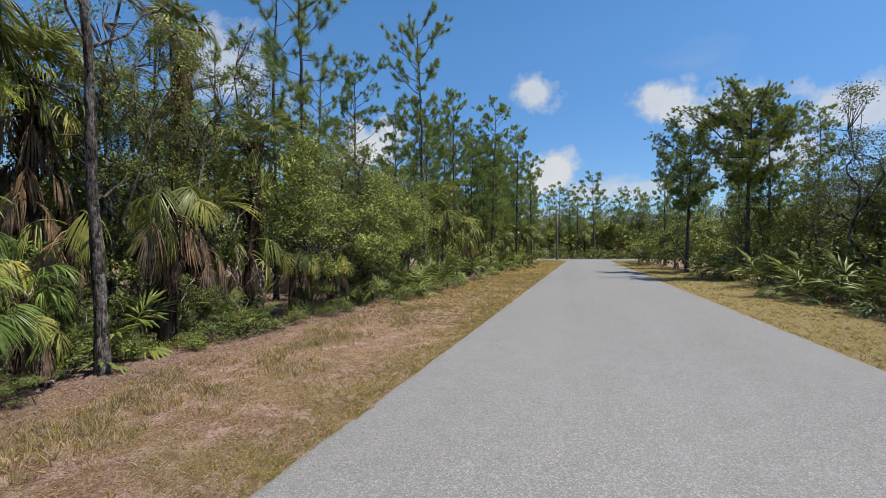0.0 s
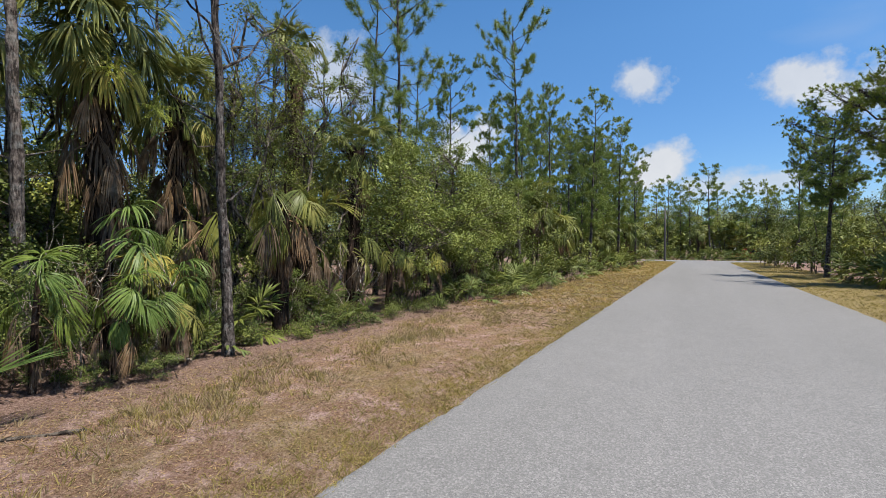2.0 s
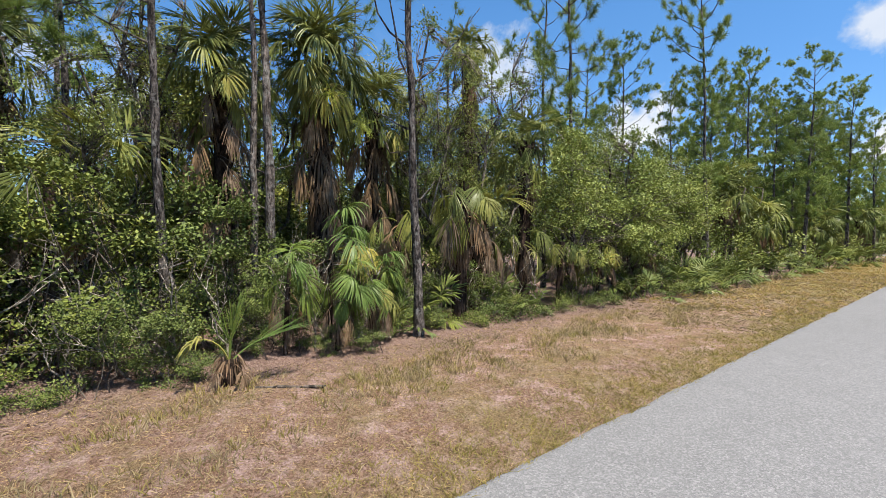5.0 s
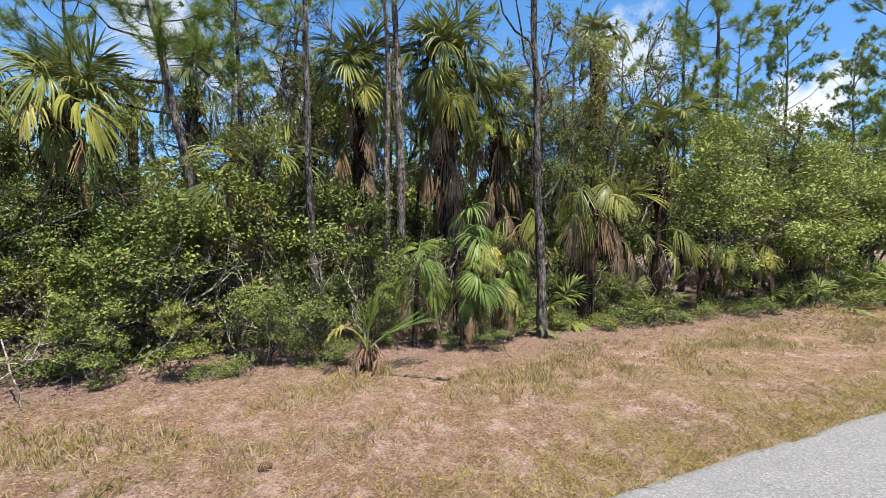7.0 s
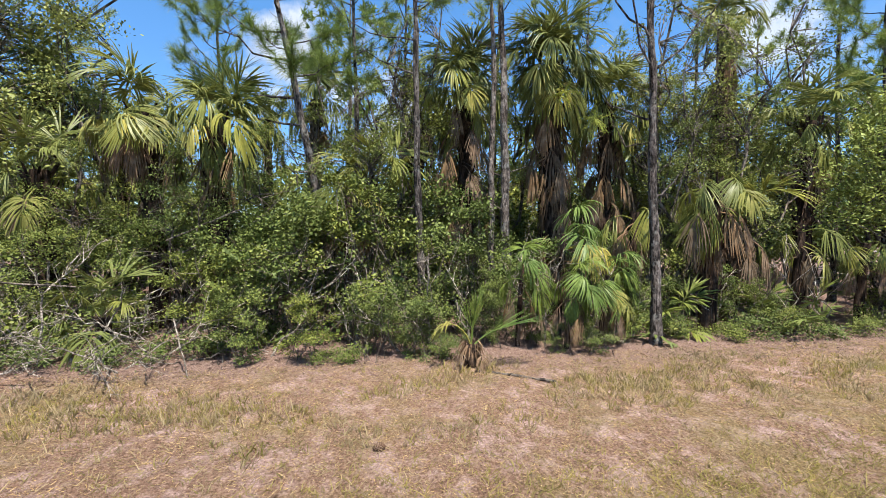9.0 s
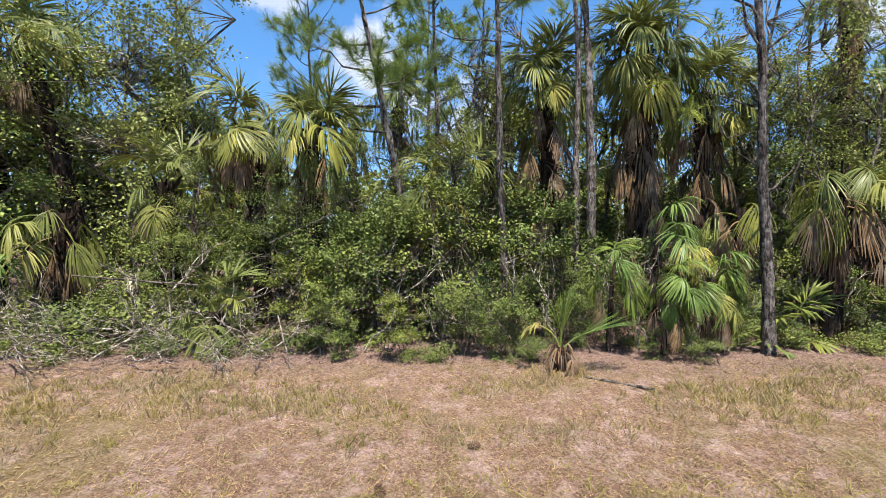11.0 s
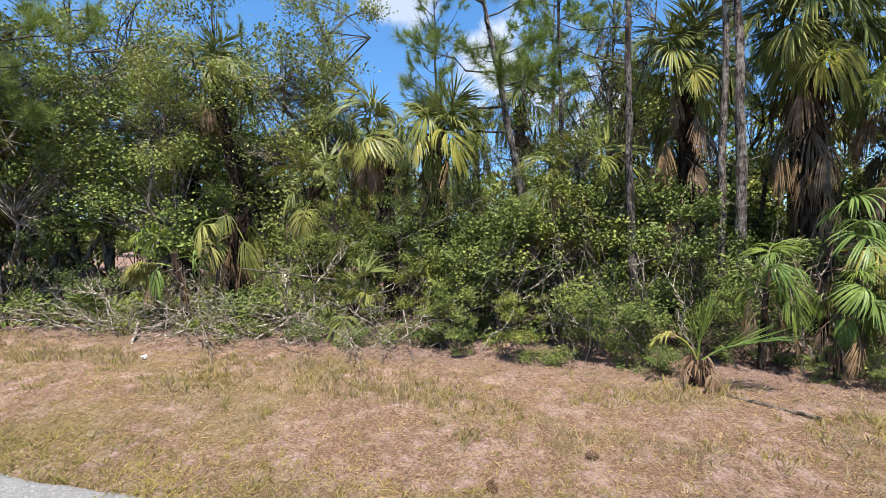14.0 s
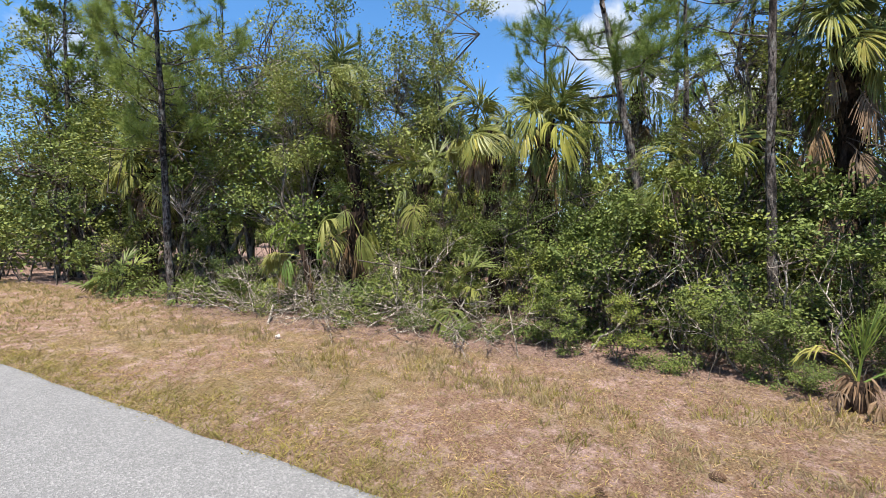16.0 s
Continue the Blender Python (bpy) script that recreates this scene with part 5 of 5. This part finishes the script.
def grass(name, seed, n, xr, yr, height, mat, label, tuft=6, width=0.0035, lay=0.6, weight=None, bend=0.08):
    r = np.random.default_rng(seed)
    cx, cy = r.uniform(*xr, n), r.uniform(*yr, n)
    keep = np.array([weight(a, b) > r.random() for a, b in zip(cx, cy)]) if weight else np.ones(n, bool)
    cx, cy = cx[keep], cy[keep]
    n = len(cx)
    size = height * r.uniform(0.5, 1.4, n)
    bx = (cx[:, None] + r.normal(0, 0.025, (n, tuft))).ravel()
    by = (cy[:, None] + r.normal(0, 0.025, (n, tuft))).ravel()
    bz = np.array([ground_z(a, b) for a, b in zip(bx, by)]) - 0.005
    hh = (size[:, None] * r.uniform(0.5, 1.2, (n, tuft))).ravel()
    d = r.normal(0, lay, (n * tuft, 2))
    base = np.stack([bx, by, bz], 1)
    tip = base + np.stack([d[:, 0] * hh, d[:, 1] * hh, hh], 1)
    g = Geo()
    g.spikes(base, tip, width, bend)
    return tagged(new(name, g.mesh(name, mat)), label, "grass", kind="stuff")


def tallness(x, y):
    # a ragged band of taller tufts in front of the trees
    mid = -4.4 + 0.5 * noise.noise(Vector((0.0, y * 0.5, 6)))
    return (0.1 + 0.8 * math.exp(-((x - mid) / 0.55) ** 2)) * max(0.0, 0.42 + 1.6 * noise.noise(Vector((x * 1.3, y * 0.9, 2))) + 0.5 * noise.noise(Vector((x * 4, y * 4, 3))))


def patchy(x, y):
    return 0.25 + 1.2 * max(0.0, 0.35 + noise.noise(Vector((x * 1.3, y * 1.3, 7))))


def edge_green(x, y):
    q = min(abs(x + 2.1), abs(x - 3.62))
    return max(0.05, 1.0 - q / 0.9) * (0.5 + max(0, 0.5 + noise.noise(Vector((x * 1.5, y * 1.2, 9)))))


grass("dry_grass", 1, 5200, (-5.5, -2.15), (-9, 11), 0.036, M_STRAW, "short dry straw-coloured grass on the verge", 5, 0.003, 1.0, patchy)
grass("green_grass", 2, 2200, (-5.4, -2.12), (-9, 11), 0.042, M_GRASS, "short thin green grass on the verge", 5, 0.003, 0.8, patchy)
grass("edge_grass", 3, 8500, (-3.1, -2.08), (-9, 14), 0.046, M_GRASS, "greener grass fringe along the road edge", 6, 0.003, 0.9, edge_green)
grass("tall_dry_grass", 4, 8200, (-5.5, -3.2), (-9, 12), 0.08, M_STRAW, "taller tufts of dry grass before the trees", 8, 0.0042, 0.5, tallness)
grass("tall_green_grass", 5, 5600, (-5.3, -3.3), (-9, 12), 0.075, M_GRASS, "taller yellow-green grass tufts before the trees", 8, 0.0042, 0.5, tallness)
grass("far_dry_grass", 6, 4000, (-5.8, -2.15), (11, 60), 0.09, M_STRAW, "dry grass along the verge towards the crossing", 5, 0.009, 0.7, patchy, 0.0)
grass("far_green_grass", 7, 9500, (-5.8, -2.15), (11, 66), 0.07, M_GRASS, "thin green grass along the verge towards the crossing", 5, 0.009, 0.7, patchy, 0.0)
grass("far_dry_grass", 8, 4000, (3.66, 7.4), (5, 60), 0.06, M_STRAW, "dry grass on the verge across the road", 5, 0.006, 0.7, patchy, 0.0)
grass("far_green_grass", 9, 8500, (3.66, 7.4), (5, 66), 0.06, M_GRASS, "green grass on the verge across the road", 5, 0.006, 0.8, None, 0.0)
grass("back_dry_grass", 10, 2600, (-5.5, -2.15), (-20, -9), 0.08, M_STRAW, "dry grass farther along the verge", 5, 0.006, 0.7, patchy, 0.0)
grass("back_green_grass", 11, 2600, (-5.5, -2.15), (-20, -9), 0.08, M_GRASS, "green grass farther along the verge", 5, 0.006, 0.7, patchy, 0.0)



def thatch(name, seed, n, xr, yr, mat, label, length=0.035, width=0.0026):
    """Dead blades and needles lying every way on the soil."""
    r = np.random.default_rng(seed)
    x, y, a = r.uniform(*xr, n), r.uniform(*yr, n), r.uniform(0, 6.283, n)
    z = np.array([ground_z(p, q) for p, q in zip(x, y)]) + r.uniform(0.002, 0.014, n)
    ln = length * r.uniform(0.4, 1.5, n)
    base = np.stack([x, y, z], 1)
    g = Geo()
    g.spikes(base, base + np.stack([np.cos(a) * ln, np.sin(a) * ln, r.normal(0.1, 0.25, n) * ln], 1), width)
    tagged(new(name, g.mesh(name, mat)), label, "thatch", kind="stuff")


thatch("straw_thatch", 41, 34000, (-5.6, -2.12), (-8, 9), M_STRAW, "flattened dry grass lying on the verge")
# dead blades; the darkest also stand for small shadows of the rough ground
thatch("brown_thatch", 42, 15000, (-5.9, -2.12), (-8, 9), M_LITTER, "brown dead blades lying on the verge")
thatch("green_thatch", 43, 5000, (-4.2, -2.1), (-8, 11), M_GRASS, "thin creeping green blades on the verge")
thatch("straw_thatch", 44, 9000, (-5.8, -2.12), (9, 30), M_STRAW, "flattened dry grass farther along the verge", 0.1, 0.008)
thatch("brown_thatch", 45, 8000, (-5.8, -2.12), (9, 30), M_LITTER, "brown dead blades farther along the verge", 0.1, 0.008)

thatch("brown_thatch", 46, 30000, (-5.6, -2.2), (-5, 6), M_LITTER, "brown dead blades lying on the near verge", 0.022, 0.0026)
thatch("straw_thatch", 47, 16000, (-5.4, -2.2), (-5, 6), M_STRAW, "flattened dry grass on the near verge", 0.022, 0.0026)

r = np.random.default_rng(31)
n = 13000
lx = -5.55 + np.abs(r.normal(0, 0.75, n)) * np.where(r.random(n) < 0.6, -1, 0.75)
ly = r.uniform(-12, 16, n)
lz = np.array([ground_z(a, b) for a, b in zip(lx, ly)]) + r.uniform(0.002, 0.02, n)
g = Geo()
ang = r.uniform(0, 6.283, n)
g.leaves(np.stack([lx, ly, lz], 1), np.stack([np.cos(ang), np.sin(ang), r.normal(0, 0.2, n)], 1), np.stack([r.normal(0, 0.3, n), r.normal(0, 0.3, n), np.ones(n)], 1), r.uniform(0.02, 0.075, n), r.uniform(0.003, 0.012, n), 0.5)
tagged(new("leaf_litter", g.mesh("leaf_litter", M_LITTER)), "brown dead leaves and needles under the wood's edge", "leaf litter", kind="stuff")


# ---------------------------------------------------------------- dead wood
def branch_mesh(seed, length, rad, forks=7, spread=0.6):
    r = np.random.default_rng(seed)
    g = Geo()
    main = curve(np.zeros(3), np.array([length, 0, 0.12 * length]), 0.05 * length, 8, r, 0.03 * length)
    g.tube(main, np.linspace(rad, rad * 0.3, 8), 5)
    for k in range(forks):
        u = r.uniform(0.2, 0.95)
        b = np.array([np.interp(u, np.linspace(0, 1, 8), main[:, i]) for i in range(3)])
        d = unit(np.array([1.0, r.normal(0, spread), r.normal(0.25, spread)]))
        L = length * r.uniform(0.2, 0.5)
        sub = curve(b, b + d * L, 0.04 * L, 5, r, 0.03 * L)
        g.tube(sub, np.linspace(rad * 0.5, rad * 0.13, 5), 3, False)
        for q in range(4):
            v = r.uniform(0.3, 1.0)
            bb = np.array([np.interp(v, np.linspace(0, 1, 5), sub[:, i]) for i in range(3)])
            dd = unit(d + r.normal(0, 0.6, 3))
            g.tube(curve(bb, bb + dd * L * r.uniform(0.2, 0.5), 0, 3), (rad * 0.2, rad * 0.14, rad * 0.07), 3, False)
    return g.mesh("dead_branch", M_GREY, True)


BRANCHES = [branch_mesh(600 + k, 1.3, 0.015, 6) for k in range(4)]
for k in range(74):
    ob = tagged(new("dead_branch", BRANCHES[k % 4]), "bare grey dead branch in a heap of brush", "branch", "brush heap")
    x, y = rnd.uniform(-6.25, -5.2), rnd.uniform(-7.8, -2.2)
    ob.matrix_basis = pose(x, y, ground_z(x, y) + rnd.uniform(0.0, 0.22), rnd.uniform(-30, 30), rnd.uniform(-32, 6), spin()) @ Matrix.Scale(rnd.uniform(0.5, 1.0), 4)


for k in range(34):
    # bare twigs among the shrubs
    ob = tagged(new("dead_branch", BRANCHES[k % 4]), "bare grey twigs standing among the shrubs", "branch", "twigs in the shrubs")
    y = rnd.uniform(-9, 9)
    ob.matrix_basis = pose(rnd.uniform(-6.9, -5.9), y, 0.0, rnd.uniform(-20, 20), rnd.uniform(-85, -35), spin()) @ Matrix.Scale(rnd.uniform(0.6, 1.2), 4)


def log(name, a, b, rad, mat, label, category, sides=9):
    r = np.random.default_rng(int(abs(a[0] * 100 + a[1] * 10)))
    g = Geo()
    a, b = np.array(a, float), np.array(b, float)
    p = curve(a, b, 0.0, 7, r, 0.1 * rad + 0.004)
    g.tube(p[::-1], rad * r.uniform(0.85, 1.1, 7), sides)
    g.tube(p, rad * 0.98, sides)
    return tagged(new(name, g.mesh(name, mat, True)), label, category)


log("log", (-6.0, -3.45, 0.07), (-6.22, -3.05, 0.09), 0.045, M_CUT, "short pale weathered log on the soil", "log")
log("log", (-5.9, -3.35, 0.03), (-6.12, -3.0, 0.04), 0.04, M_GREY, "short grey weathered log on the soil", "log")
log("stick", (-4.95, 1.5, 0.02), (-4.5, 2.1, 0.025), 0.016, M_WOOD, "crooked fallen stick on the dry grass", "stick", 6)
log("stick", (-5.1, -6.15, 0.0), (-5.75, -6.75, 0.2), 0.022, M_GREY, "grey stick leaning out of the brush", "stick", 6)
log("stick", (-5.3, -1.9, 0.02), (-5.75, -2.2, 0.6), 0.008, M_GREY, "bare grey branch standing out of the brush", "stick", 6)
log("fallen_branch", (-5.9, -4.9, 1.1), (-6.1, -3.4, 0.95), 0.012, M_WOOD, "dead grey branch caught in the shrubs", "branch", 6)
log("fallen_branch", (-7.4, -2.9, 1.5), (-7.6, -1.9, 2.0), 0.014, M_WOOD, "broken pale bough among the leaves", "branch", 6)


def pine_cone(x, y, turn):
    g = Geo()
    for k in range(60):
        u = k / 60
        a = k * 2.4
        rr = 0.034 * math.sin(math.pi * (0.12 + 0.8 * u))
        c = np.array([(u - 0.5) * 0.1, math.cos(a) * rr * 0.5, math.sin(a) * rr * 0.5])
        o = np.array([0.35, math.cos(a), math.sin(a)])
        s2 = np.array([0, -math.sin(a), math.cos(a)])
        e = c + o * rr * 0.6
        g.add([c - s2 * 0.003, c + s2 * 0.003, e + s2 * 0.008, e - s2 * 0.008, e + np.array([0.008, 0, 0])], [(0, 1, 2, 3), (3, 2, 4), (0, 3, 4), (1, 4, 2)])
    ob = tagged(new("pine_cone", g.mesh("pine_cone", M_CONE)), "brown open pine cone lying on the dry grass", "pine cone", "pine cones")
    ob.matrix_basis = pose(x, y, ground_z(x, y) + 0.025, 0, 0, turn)


pine_cone(-2.72, -0.55, 30)
pine_cone(-3.3, 0.09, 110)


def scrap(name, x, y, sx, sy, mat, label, category, seed=1):
    r = np.random.default_rng(seed)
    g = Geo()
    n = 5
    u, v = np.meshgrid(np.linspace(-0.5, 0.5, n), np.linspace(-0.5, 0.5, n), indexing="ij")
    z = 0.03 + r.normal(0, 0.012, (n, n)) + 0.08 * u ** 2
    top = np.stack([u * sx, v * sy, z], -1).reshape(-1, 3)
    i, j = np.meshgrid(np.arange(n - 1), np.arange(n - 1), indexing="ij")
    q = np.stack([i * n + j, (i + 1) * n + j, (i + 1) * n + j + 1, i * n + j + 1], -1).reshape(-1, 4)
    g.add(top, q)
    g.add(top - [0, 0, 0.004], q[:, ::-1])
    ob = tagged(new(name, g.mesh(name, mat, True)), label, category)
    ob.matrix_basis = pose(x, y, ground_z(x, y), 0, -12, r.uniform(0, 360))


scrap("paper_scrap", -4.51, -5.26, 0.045, 0.06, M_PAPER, "crumpled white scrap on the grass", "litter", 3)
scrap("dead_leaf", -5.22, 14.91, 0.3, 0.4, M_PALE, "curled pale dead palm leaf on the verge", "leaf", 4)
scrap("dead_leaf", -5.38, 13.2, 0.2, 0.5, M_PALE, "curled pale dead palm leaf on the verge", "leaf", 5)
scrap("dead_leaf", -6.0, 3.75, 0.22, 0.25, M_PALE, "pale dead leaf lying under the palm", "leaf", 6)

# ---------------------------------------------------------------- street pole, cables, car beyond the crossing
pole = root("street_lamp", "tall weathered utility pole with a lamp arm at the crossing", "street lamp")
pole.matrix_basis = pose(-3.65, 68.6, -0.05)
g = Geo()
g.tube([(0, 0, 0), (0, 0, 3.7), (0.02, 0, 7.45)], (0.15, 0.13, 0.1), 10)
part("pole", g.mesh("pole", M_POLE, True), pole)
g = Geo()
g.tube([(0, 0, 6.9), (-0.5, 0, 7.25), (-1.2, 0, 7.3)], 0.03, 6)
arm = part("arm", g.mesh("arm", M_METAL, True), pole)
g = Geo()
g.tube([(-1.1, 0, 7.3), (-1.35, 0, 7.27), (-1.6, 0, 7.22)], (0.05, 0.11, 0.06), 8)
part("lamp_head", g.mesh("lamp_head", M_METAL, True), arm)
for z in (5.9, 6.25):
    for sgn in (-1, 1):
        g = Geo()
        g.tube(curve(np.array([-3.65, 68.6, z]), np.array([-3.65 + sgn * 45, 68.6, z]), -0.35, 24), 0.014, 4)
        tagged(new("cable", g.mesh("cable", M_CABLE)), "black overhead cable along the cross street", "cable", "overhead cables")

car = root("car", "red pickup parked behind the palmettos beyond the crossing", "car")
car.matrix_basis = pose(7.0, 84.0, 0.0, 0, 0, 8)
g = Geo()
prof = [(-2.4, 0.5), (-2.4, 1.05), (-0.6, 1.1), (-0.35, 1.75), (0.75, 1.78), (1.25, 1.15), (2.3, 1.0), (2.4, 0.5)]
g.add([(x, -0.85, z) for x, z in prof] + [(x, 0.85, z) for x, z in prof],
      [tuple(range(8)), tuple(range(15, 7, -1))] + [(k, k + 8, (k + 1) % 8 + 8, (k + 1) % 8) for k in range(8)])
body = part("body", g.mesh("body", M_RED), car)
for y in (-0.86, 0.85):
    g = Geo()
    g.add([(-0.25, y, 1.15), (1.1, y, 1.18), (0.7, y, 1.68), (-0.15, y, 1.68), (-0.25, y + 0.01, 1.15), (1.1, y + 0.01, 1.18), (0.7, y + 0.01, 1.68), (-0.15, y + 0.01, 1.68)], [(0, 1, 2, 3), (7, 6, 5, 4), (0, 4, 5, 1), (2, 6, 7, 3)])
    part("window", g.mesh("window", M_DARK), body)
for x in (-1.5, 1.55):
    for y in (-0.82, 0.82):
        g = Geo()
        g.tube([(x, y - 0.11, 0.36), (x, y + 0.11, 0.36)], 0.36, 16)
        part("wheel", g.mesh("wheel", M_TYRE), car)
